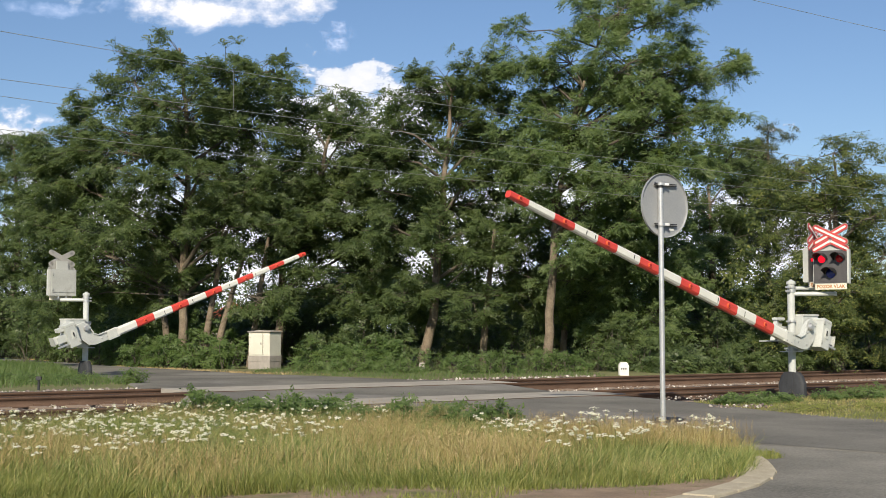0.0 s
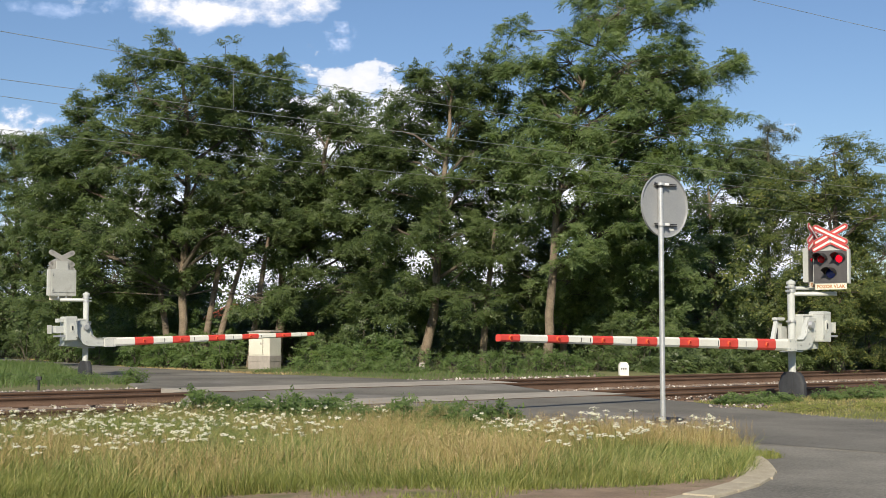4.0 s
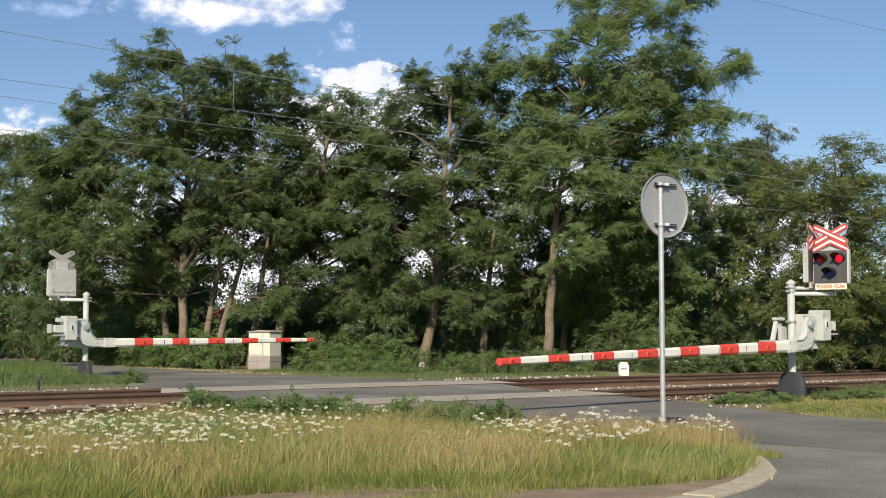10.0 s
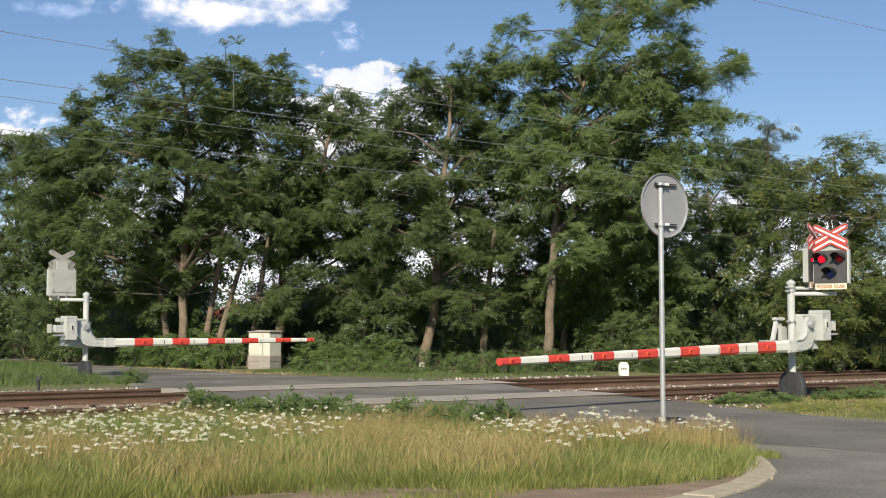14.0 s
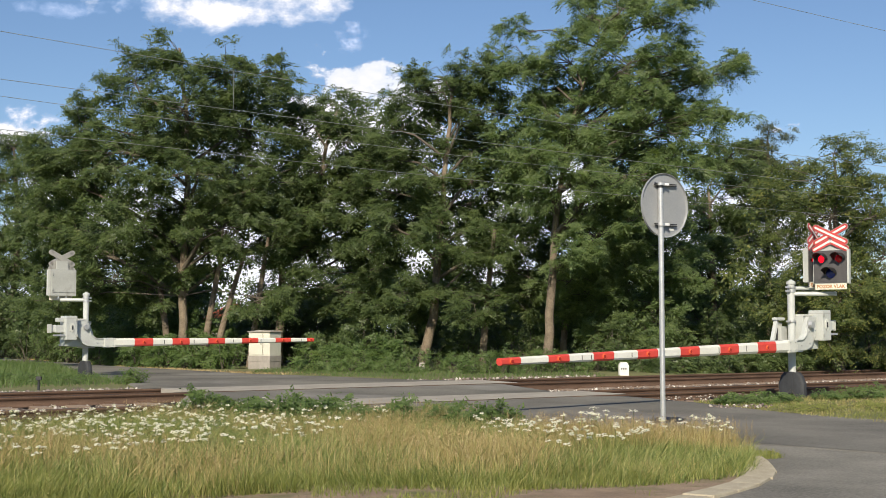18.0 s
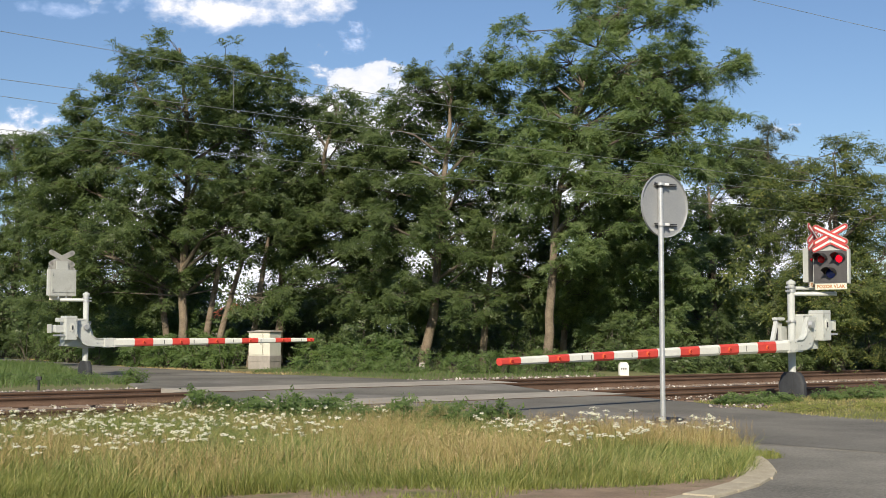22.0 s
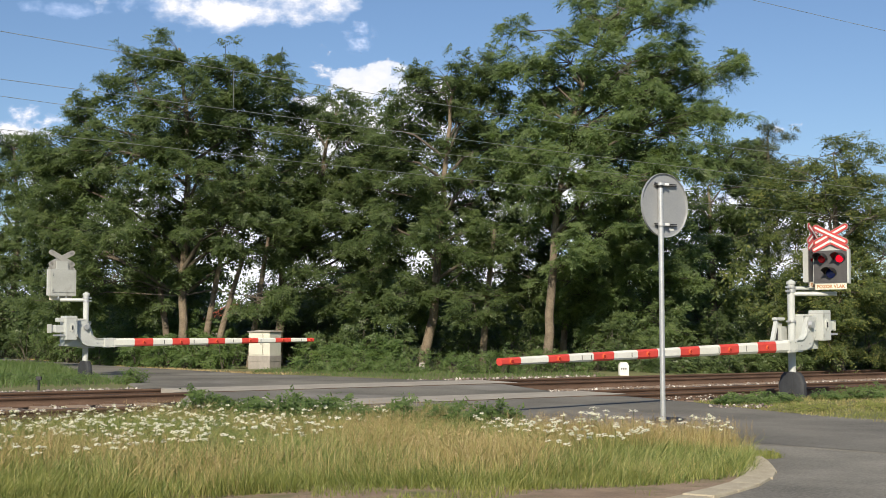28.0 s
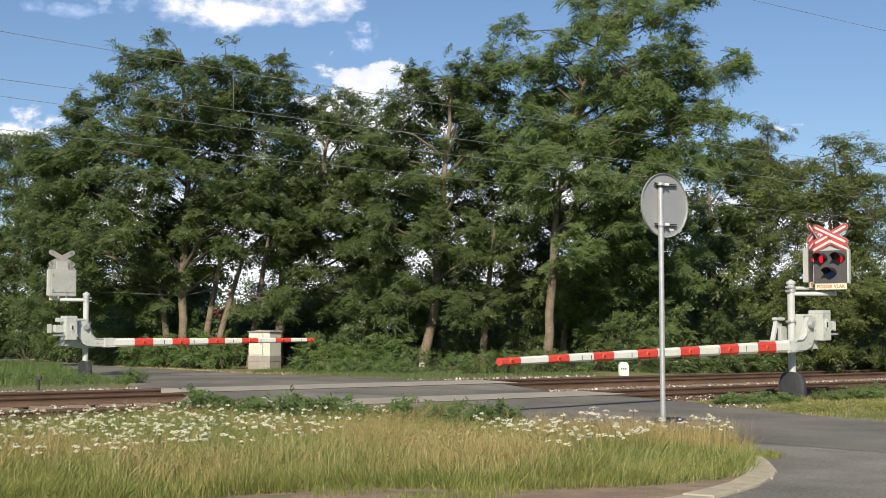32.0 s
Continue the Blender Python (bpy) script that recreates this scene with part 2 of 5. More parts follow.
def qs(x, y):
    return -0.598 * x + 0.802 * y, 0.802 * x + 0.598 * y


def lerp_table(v, table):
    return float(np.interp(v, [a for a, _ in table], [b for _, b in table]))


ROAD_Z = [(12.5, 0.0), (16.9, 0.098), (18.5, 0.106), (21.0, 0.168), (22.5, 0.186), (26, 0.2), (60, 0.2)]
LAND_Z = [(12.5, 0.0), (14.2, 0.02), (15.4, 0.045), (16.0, -0.14), (23.1, -0.12), (23.6, 0.13), (24.3, 0.17), (26, 0.19), (60, 0.19)]


def road_z(x, y):
    return lerp_table(qs(x, y)[0], ROAD_Z)


def land_z(x, y):
    return lerp_table(qs(x, y)[0], LAND_Z) - (0.0 if y < 60 else min((y - 60) * 0.002, 0.4))


# ------------------------------------------------------------------ ground
def axis(near0, near1, step, far):
    a = list(np.arange(near0, near1 + 1e-6, step))
    d, lo, hi = step, near0, near1
    while hi < far:
        d *= 1.5
        lo, hi = lo - d, hi + d
        a = [lo] + a + [hi]
    return a


def ground_sheet():
    xs, ys = axis(-26, 26, 0.45, 3200), axis(6, 60, 0.45, 3200)
    vs = np.array([(x, y, land_z(x, y)) for y in ys for x in xs])
    nx = len(xs)
    i, j = np.meshgrid(np.arange(nx - 1), np.arange(len(ys) - 1))
    a = (j * nx + i).ravel()
    fs = np.stack([a, a + 1, a + nx + 1, a + nx], 1)
    ob = new("ground", raw_mesh("ground", vs, fs, M_GRASSLAND, smooth=True))
    return tagged(ob, "flat grassy ground around a level crossing", "ground", kind="structure")


ground_sheet()


def strip(name, left, right, material, lift, height, label, category, across=12, step=0.5):
    """A paved strip between two edges with the same number of corners."""
    left, right = [Vector((*p, 0)) for p in left], [Vector((*p, 0)) for p in right]
    rows = []
    for i in range(len(left) - 1):
        n = max(2, int(max((left[i + 1] - left[i]).length, (right[i + 1] - right[i]).length) / step))
        for k in range(n):
            rows.append((left[i].lerp(left[i + 1], k / n), right[i].lerp(right[i + 1], k / n)))
    rows.append((left[-1], right[-1]))
    vs, fs = [], []
    for a, b in rows:
        out = (a - b).normalized() * 0.22
        vs.append((a.x + out.x, a.y + out.y, height(a.x, a.y) + lift - 0.16))
        for k in range(across + 1):
            p = a.lerp(b, k / across)
            vs.append((p.x, p.y, height(p.x, p.y) + lift))
        vs.append((b.x - out.x, b.y - out.y, height(b.x, b.y) + lift - 0.16))
    w = across + 3
    for i in range(len(rows) - 1):
        for k in range(across + 2):
            fs.append((i * w + k, i * w + k + 1, (i + 1) * w + k + 1, (i + 1) * w + k))
    ob = new(name, raw_mesh(name, np.array(vs), np.array(fs), material, smooth=True))
    return tagged(ob, label, category, kind="structure")


ROAD_L = [(9.5, 7.0), (5.5, 11.9), (3.25, 14.4), (1.5, 15.0), (-0.3, 16.7), (-2.4, 18.0), (-3.03, 18.96), (-3.1, 19.15), (-4.0, 21.7), (-4.88, 24.2), (-5.97, 25.56), (-8.69, 32.4), (-13.4, 45.1), (-17.04, 50.0), (-40, 85)]
ROAD_R = [(14.0, 9.5), (9.0, 13.6), (6.19, 18.16), (5.09, 20.08), (4.19, 21.85), (3.7, 22.6), (3.25, 23.25), (2.62, 23.05), (1.8, 25.5), (0.69, 28.4), (-0.8, 28.9), (-4.87, 32.9), (-10.43, 41.1), (-19.1, 56.1), (-41, 92)]
strip("road", ROAD_L, ROAD_R, M_ASPHALT, 0.012, road_z, "grey asphalt road across the railway", "road", 24, 0.3)


def flat_sheet(name, corners, z, material, label, category):
    bm = bmesh.new()
    f = bm.faces.new([bm.verts.new((x, y, z)) for x, y in corners])
    bmesh.ops.triangulate(bm, faces=[f])
    bmesh.ops.recalc_face_normals(bm, faces=bm.faces)
    for f in bm.faces:
        if f.normal.z < 0:
            f.normal_flip()
    return tagged(part(name, bm, material), label, category, kind="structure")


KERB = [(x + 0.14, y - 0.11) for x, y in ((2.96, 12.75), (2.92, 12.34), (2.82, 11.68), (2.74, 11.31), (2.59, 10.85), (2.44, 10.52), (2.19, 10.09), (1.95, 9.74), (1.73, 9.44), (1.45, 9.12), (1.05, 8.8), (0.45, 8.5), (-0.4, 8.2), (-2.0, 8.0))]
flat_sheet("side_road", [(2.9, 14.4), (3.17, 13.27)] + [(x - 0.16, y + 0.12) for x, y in KERB] + [(-8, 7.6), (-8, -12), (22, -12), (22, 5), (9.0, 13.2), (6.0, 14.4)], 0.006, M_ASPHALT_OLD,
           "worn grey asphalt of the side road junction", "road")
flat_sheet("dirt_path", [(3.05, 12.6)] + [(x - 0.12, y + 0.10) for x, y in KERB[1:]] + [(-14, 8.0), (-14, 10.2), (-6, 10.45), (-3.0, 10.2), (-1.2, 10.5), (0.5, 10.3), (1.7, 10.75), (2.5, 11.5)], 0.016, M_DIRT,
           "trodden bare dirt beside the kerb", "path")


def kerb():
    ob = empty("kerb", pose(0, 0, 0), "curved row of pale concrete kerb stones", "kerb")
    ob["kind"] = "structure"
    raw = [Vector((x, y, 0)) for x, y in KERB]
    # smooth the line
    pts = []
    for i in range(len(raw) - 1):
        p0, p1, p2, p3 = raw[max(i - 1, 0)], raw[i], raw[i + 1], raw[min(i + 2, len(raw) - 1)]
        for w in (0.0, 0.5):
            pts.append(0.5 * (2 * p1 + (p2 - p0) * w + (2 * p0 - 5 * p1 + 4 * p2 - p3) * w * w + (3 * p1 - p0 - 3 * p2 + p3) * w ** 3))
    pts = pts + [raw[-1]]
    run = [0.0]
    for a, b in zip(pts[:-1], pts[1:]):
        run.append(run[-1] + (b - a).length)
    at = np.linspace(0, run[-1], int(run[-1] / 0.48) + 1)
    pts = [Vector((float(np.interp(s, run, [p.x for p in pts])), float(np.interp(s, run, [p.y for p in pts])), 0)) for s in at]
    n = 0
    for a, b in zip(pts[:-1], pts[1:]):
        d = b - a
        k = max(1, round(d.length / 0.5))
        for i in range(k):
            mid = a.lerp(b, (i + 0.5) / k)
            ln = d.length / k - random.uniform(0.016, 0.026)
            ang = math.degrees(math.atan2(d.y, d.x))
            bm = box(ln, random.uniform(0.245, 0.265), 0.16, bevel=0.012)
            part("kerb_stone", bm, M_KERB, ob, at=pose(mid.x - 0.14, mid.y + 0.11, -0.052 + random.uniform(-0.004, 0.004), random.uniform(-1.2, 1.2), random.uniform(-0.7, 0.7), ang + random.uniform(-1.2, 1.2)))
            n += 1


kerb()

# asphalt joint where the side road meets the main road
def seam(name, a, b, w, z, material, label):
    a, b = Vector((*a, 0)), Vector((*b, 0))
    bm = bmesh.new()
    d = (b - a).normalized()
    s = Vector((-d.y, d.x, 0)) * w / 2
    n = 14
    rows = []
    for i in range(n + 1):
        p = a.lerp(b, i / n)
        o = s * random.uniform(0.6, 1.4)
        rows.append((bm.verts.new((*(p + o).xy, z)), bm.verts.new((*(p - o).xy, z))))
    for (p, q), (r, t) in zip(rows[:-1], rows[1:]):
        bm.faces.new((p, q, t, r))
    bmesh.ops.recalc_face_normals(bm, faces=bm.faces)
    return tagged(part(name, bm, material), label, "road seam", kind="structure")


seam("road_seam", (3.42, 14.42), (5.5, 11.95), 0.018, 0.0165, M_TAR, "dark tar joint between two asphalt surfaces")

# ------------------------------------------------------------------ railway
def rail(i):
    """One rail with foot, web and head."""
    prof = [(-0.07, -0.17), (0.07, -0.17), (0.07, -0.155), (0.012, -0.135), (0.010, -0.05), (0.036, -0.038), (0.036, -0.004), (0.028, 0), (-0.028, 0), (-0.036, -0.004), (-0.036, -0.038), (-0.010, -0.05), (-0.012, -0.135), (-0.07, -0.155)]
    ss = [-120, -40] + list(np.arange(-2, 60, 8)) + [90, 200, 500]
    vs, fs, mi = [], [], []
    for s in ss:
        for a, z in prof:
            vs.append(on_track(Q_RAIL[i] + a, s, Z_RAIL[i] + z))
    n = len(prof)
    for r in range(len(ss) - 1):
        for k in range(n):
            k2 = (k + 1) % n
            fs.append((r * n + k, r * n + k2, (r + 1) * n + k2, (r + 1) * n + k))
            mi.append(1 if k in (6, 7, 8) else 0)
    ob = new("rail", raw_mesh("rail", np.array(vs), np.array(fs), [M_RUST, M_RAILTOP], mi))
    return tagged(ob, "rusty brown steel rail on the ballast", "rail", "rails of the two tracks")


for i in range(4):
    rail(i)


def ballast_bed():
    """The bed of both tracks, left and right of the crossing."""
    qv = [15.7, 16.2, 16.6, 17.0, 17.7, 18.4, 18.8, 19.7, 20.6, 21.0, 21.7, 22.4, 22.8, 23.2, 23.6]
    for name, s0, s1 in (("ballast_left", -120, 11.5), ("ballast_right", 15.0, 420)):
        sv = np.arange(s0, s1, 1.0) if s1 < 100 else np.concatenate([np.arange(s0, 60, 1.0), np.arange(60, s1, 30.0)])
        vs = []
        for s in sv:
            for q in qv:
                z = lerp_table(q, [(15.7, -0.03), (16.3, -0.04), (17.0, -0.07), (18.4, -0.065), (19.7, -0.02), (21.0, -0.005), (22.4, 0.015), (23.0, 0.05), (23.9, 0.05)])
                vs.append(on_track(q, s, z + 0.03 * noise.noise((q * 1.7, s * 0.9, 3.0))))
        n = len(qv)
        fs = [(r * n + k, r * n + n + k, r * n + n + k + 1, r * n + k + 1) for r in range(len(sv) - 1) for k in range(n - 1)]
        tagged(new(name, raw_mesh(name, np.array(vs), np.array(fs), M_BALLAST, smooth=True)), "brown stained gravel ballast under the tracks", "ballast", kind="structure")


ballast_bed()


def crossing_panels():
    """Concrete slabs between the rails where the road crosses."""
    for k, (s0, s1) in enumerate(((8.9, 16.9), (10.2, 17.7))):
        ob = empty("crossing_deck", pose(0, 0, 0), "pale concrete slab deck between the rails of the crossing", "crossing deck", "decks of the crossing")
        ob["kind"] = "structure"
        qa, qb = Q_RAIL[2 * k] + 0.085, Q_RAIL[2 * k + 1] - 0.085
        za, zb = Z_RAIL[2 * k], Z_RAIL[2 * k + 1]
        ang = math.degrees(math.atan2(T_WAY.y, T_WAY.x))
        tilt = math.degrees(math.atan2(zb - za, qb - qa))
        n = 6
        for i in range(n):
            s = s0 + (s1 - s0) * (i + 0.5) / n
            bm = box((s1 - s0) / n - 0.012, qb - qa, 0.14, bevel=0.01)
            p = on_track((qa + qb) / 2, s, (za + zb) / 2 - 0.07 + 0.004)
            part("panel", bm, M_CONCRETE, ob, at=pose(*p, tilt, 0, ang))


crossing_panels()


def sleepers():
    """Concrete sleepers of both tracks either side of the crossing, with the clips that hold the rails."""
    ang = math.degrees(math.atan2(T_WAY.y, T_WAY.x))
    sl = None
    for k, far in enumerate((10.0, 11.2)):
        ob = empty("sleeper_row", pose(0, 0, 0), "row of brown stained concrete sleepers under a track", "sleepers", "sleepers of the two tracks")
        ob["kind"] = "structure"
        qc, zc = (Q_RAIL[2 * k] + Q_RAIL[2 * k + 1]) / 2, Z_RAIL[2 * k] - 0.17
        for s in [v for v in np.arange(2.0, 40.0, 0.6) if v < far - 1.4 or v > far + 7.2]:
            p = on_track(qc, float(s), zc - 0.055)
            if sl is None:
                sl = part("sleeper", box(0.26, 2.5, 0.15, bevel=0.02), M_SLEEPER, ob)
                bm = box(0.13, 0.05, 0.05, (0, -0.095, 0), 0.01)
                box(0.13, 0.05, 0.05, (0, 0.095, 0), 0.01, bm)
                clip = part("rail_clip", bm, M_RUST, ob)
                o, cl = sl, clip
            else:
                o, cl = new("sleeper", sl.data), new("rail_clip", clip.data)
                o.parent = cl.parent = ob
            o.matrix_basis = pose(*p, 0, 0, ang)
            cl.matrix_basis = pose(*on_track(Q_RAIL[2 * k], float(s), zc + 0.035), 0, 0, ang)
            c2 = new("rail_clip", clip.data)
            c2.parent = ob
            c2.matrix_basis = pose(*on_track(Q_RAIL[2 * k + 1], float(s), Z_RAIL[2 * k + 1] - 0.135), 0, 0, ang)


sleepers()


def track_peg():
    ob = empty("track_peg", pose(-7.55, 24.4, 0.12), "short dark metal peg beside the far track", "track peg")
    part("stake", tube(0.022, 0.02, 0.30, (0, 0, -0.05), 10), M_DARK, ob)
    part("head", box(0.10, 0.06, 0.07, (0, 0, 0.26), 0.01), M_DARK, ob)


track_peg()

# ------------------------------------------------------------------ barriers
B_WAY = Vector((0.731, 0.682, 0))


M_REFLECT = plain("reflector_rim", (0.74, 0.13, 0.05), 0.35)
M_REFLECTCORE = plain("reflector_red", (0.32, 0.012, 0.012), 0.3)


def boom_parts(arm, h0, h1, z0, ends, marks):
    """The striped boom: alternate white and red sections between the ends, tapered towards the tip."""
    x0, length = ends[0], ends[-1]
    n = len(ends) - 1
    for i in range(n):
        a, b = ends[i], ends[i + 1]
        ha, hb = [(h0 + (h1 - h0) * (v - x0) / (length - x0)) / 2 for v in (a, b)]
        red = i % 2 == 1
        bm = bmesh.new()
        rings = []
        for v, h in ((a, ha), (b, hb)):
            w = 0.045 + 0.2 * h
            rings.append([bm.verts.new((v, y, z0 + z)) for y, z in ((-w * 0.6, -h), (w * 0.6, -h), (w, -h * 0.6), (w, h * 0.6), (w * 0.6, h), (-w * 0.6, h), (-w, h * 0.6), (-w, -h * 0.6))])
        for k in range(8):
            bm.faces.new((rings[0][k], rings[0][(k + 1) % 8], rings[1][(k + 1) % 8], rings[1][k]))
        bm.faces.new(rings[0][::-1])
        bm.faces.new(rings[1])
        bmesh.ops.recalc_face_normals(bm, faces=bm.faces)
        part("stripe", bm, M_BOOMRED if red else M_BOOMWHITE, arm, "red painted boom section" if red else "white painted boom section")
        mid, hm = (a + b) / 2, (ha + hb) / 2
        if red:
            for sgn in (-1, 1):
                out = 0.045 + 0.2 * hm
                bm = tube(0.041, 0.037, 0.024, m=pose(mid, sgn * (out - 0.006), z0, -90 * sgn, 0, 0), sides=16)
                part("reflector", bm, M_REFLECT, arm, "round red reflector with an orange rim")
                bm = tube(0.028, 0.026, 0.027, m=pose(mid, sgn * (out - 0.004), z0, -90 * sgn, 0, 0), sides=14)
                part("reflector_core", bm, M_REFLECTCORE, arm)
    for u in marks:
        hm = (h0 + (h1 - h0) * (u - x0) / (length - x0)) / 2
        for sgn in (-1, 1):
            bm = box(0.016, 0.004, hm * 1.0, (u, sgn * (0.045 + 0.2 * hm + 0.001), z0))
            part("seam_mark", bm, M_DARK, arm, "thin dark mark on the white section")


def signal_head(parent, m, lamps):
    """Warning light board with three hooded lenses, a half cross over a cross, and a plate."""
    head = part("signal_head", box(0.67, 0.10, 0.63, bevel=0.012), M_HOUSING, parent, "grey housing of the warning lights", m)
    part("front_board", box(0.63, 0.016, 0.59, (0, -0.057, 0), 0.004), M_BOARD, head, "dark grey front board")
    part("edge_rail", box(0.035, 0.05, 0.61, (0.33, -0.075, 0.0), 0.004), M_GREYPAINT, head)
    door = box(0.58, 0.012, 0.48, (0, 0.056, 0.01), 0.004)
    part("back_door", door, M_HOUSING, head, "light grey rear door")
    for z in (-0.16, 0.2):
        part("hinge", box(0.03, 0.02, 0.06, (0.27, 0.068, z), 0.004), M_HOUSING, head)
    for x in (-0.1, 0.1):
        part("cable_gland", tube(0.022, 0.022, 0.07, (x, 0.02, -0.38), 12), M_GALV, head)
    for k, (x, z) in enumerate(((-0.165, 0.14), (0.165, 0.14), (0.0, -0.125))):
        ring = bmesh.new()
        t = bmesh.new()
        bmesh.ops.create_cone(t, cap_ends=False, segments=28, radius1=0.112, radius2=0.106, depth=0.26, matrix=Matrix.Translation((0, 0, 0.13)))
        t.transform(pose(x, -0.06, z, 90, 0, 0))
        # the hood is open below
        for f in [f for f in t.faces if f.calc_center_median().z < z - 0.035 and f.calc_center_median().y < -0.065]:
            t.faces.remove(f)
        for v in t.verts:
            if v.co.y < -0.2:
                v.co.z += 0.0 if v.co.z > z + 0.02 else 0.03
                v.co.y += 0.12 if v.co.z < z + 0.03 else 0.0
        r = bmesh.ops.solidify(t, geom=list(t.faces), thickness=0.006)
        join(ring, t)
        part("hood", ring, M_HOOD, head, "black hood over the lens")
        if k < 2:
            lamp = bmesh.new()
            bmesh.ops.create_uvsphere(lamp, u_segments=32, v_segments=16, radius=0.076)
            for v in lamp.verts:
                v.co.y *= 0.7
            for f in lamp.faces:
                f.material_index = 0 if f.calc_center_median().y < 0 else 1
                f.smooth = True
            lob = part("lamp", lamp, [M_LITRED, M_LENSRED], head, "red flashing lamp", pose(x, -0.045, z))
            lamps.append((lob, k, x, z))
        else:
            lens = bmesh.new()
            bmesh.ops.create_uvsphere(lens, u_segments=28, v_segments=14, radius=0.088)
            for v in lens.verts:
                v.co.y *= 0.5
            for f in lens.faces:
                f.smooth = True
            part("lens", lens, M_BLUE, head, "dark blue unlit lens", pose(x, -0.06, z))
    # crosses
    z0 = 0.585
    for sgn in (1, -1):
        for size, dy, material, label in ((0.105, 0, M_SIGNRED, "red edged cross arm"), (0.036, -0.004, M_SIGNWHITE, "white band of the cross"), (0.121, 0.014, M_OUTLINE, "pale back and rim of the cross arm")):
            ln = 0.71 - (0.105 - size)
            bm = box(ln - size, 0.012, size, (0, dy - 0.05 - (0.012 if sgn < 0 else 0), 0), 0)
            for e in (-1, 1):
                tube(size / 2, size / 2, 0.012, bm=bm, m=pose(e * (ln - size) / 2, dy - 0.044 - (0.012 if sgn < 0 else 0), 0, 90, 0, 0), sides=18)
            part("cross_arm", bm, material, head, label, pose(0, 0, z0, 0, -sgn * 27, 0))
    for sgn in (1, -1):
        for size, dy, material in ((0.105, -0.002, M_SIGNRED), (0.036, -0.006, M_SIGNWHITE), (0.121, 0.012, M_OUTLINE)):
            ln = 0.35
            bm = box(ln - size / 2, 0.012, size, (ln / 2, dy - 0.05, 0))
            tube(size / 2, size / 2, 0.012, bm=bm, m=pose(ln - size / 4, dy - 0.044, 0, 90, 0, 0), sides=18)
            part("lower_arm", bm, material, head, "", pose(0, -0.012, 0.47, 0, 27 if sgn > 0 else 153, 0))
    part("cross_bracket", box(0.30, 0.03, 0.21, (0, -0.015, 0.41), 0.004), M_HOUSING, head, "grey plate behind the crosses")
    plate = part("plate", box(0.58, 0.012, 0.105, (0, -0.065, -0.365), 0.002), M_PLATE, head, "cream plate with worn orange lettering")
    tx = bpy.data.curves.new("lettering", "FONT")
    tx.body, tx.size, tx.align_x, tx.align_y = "POZOR VLAK", 0.086, "CENTER", "CENTER"
    tx.extrude, tx.offset = 0.002, 0.003
    tob = new("lettering", tx)
    tob.data.materials.append(M_AMBERTEXT)
    tob.parent = head
    tob.matrix_basis = pose(0, -0.073, -0.365, 90, 0, 0)
    return head


LAMPS = []
M_OUTLINE = surface("pale_sign_back", (0.25, 0.25, 0.235), (0.34, 0.335, 0.31), 3, 40, 0.6)


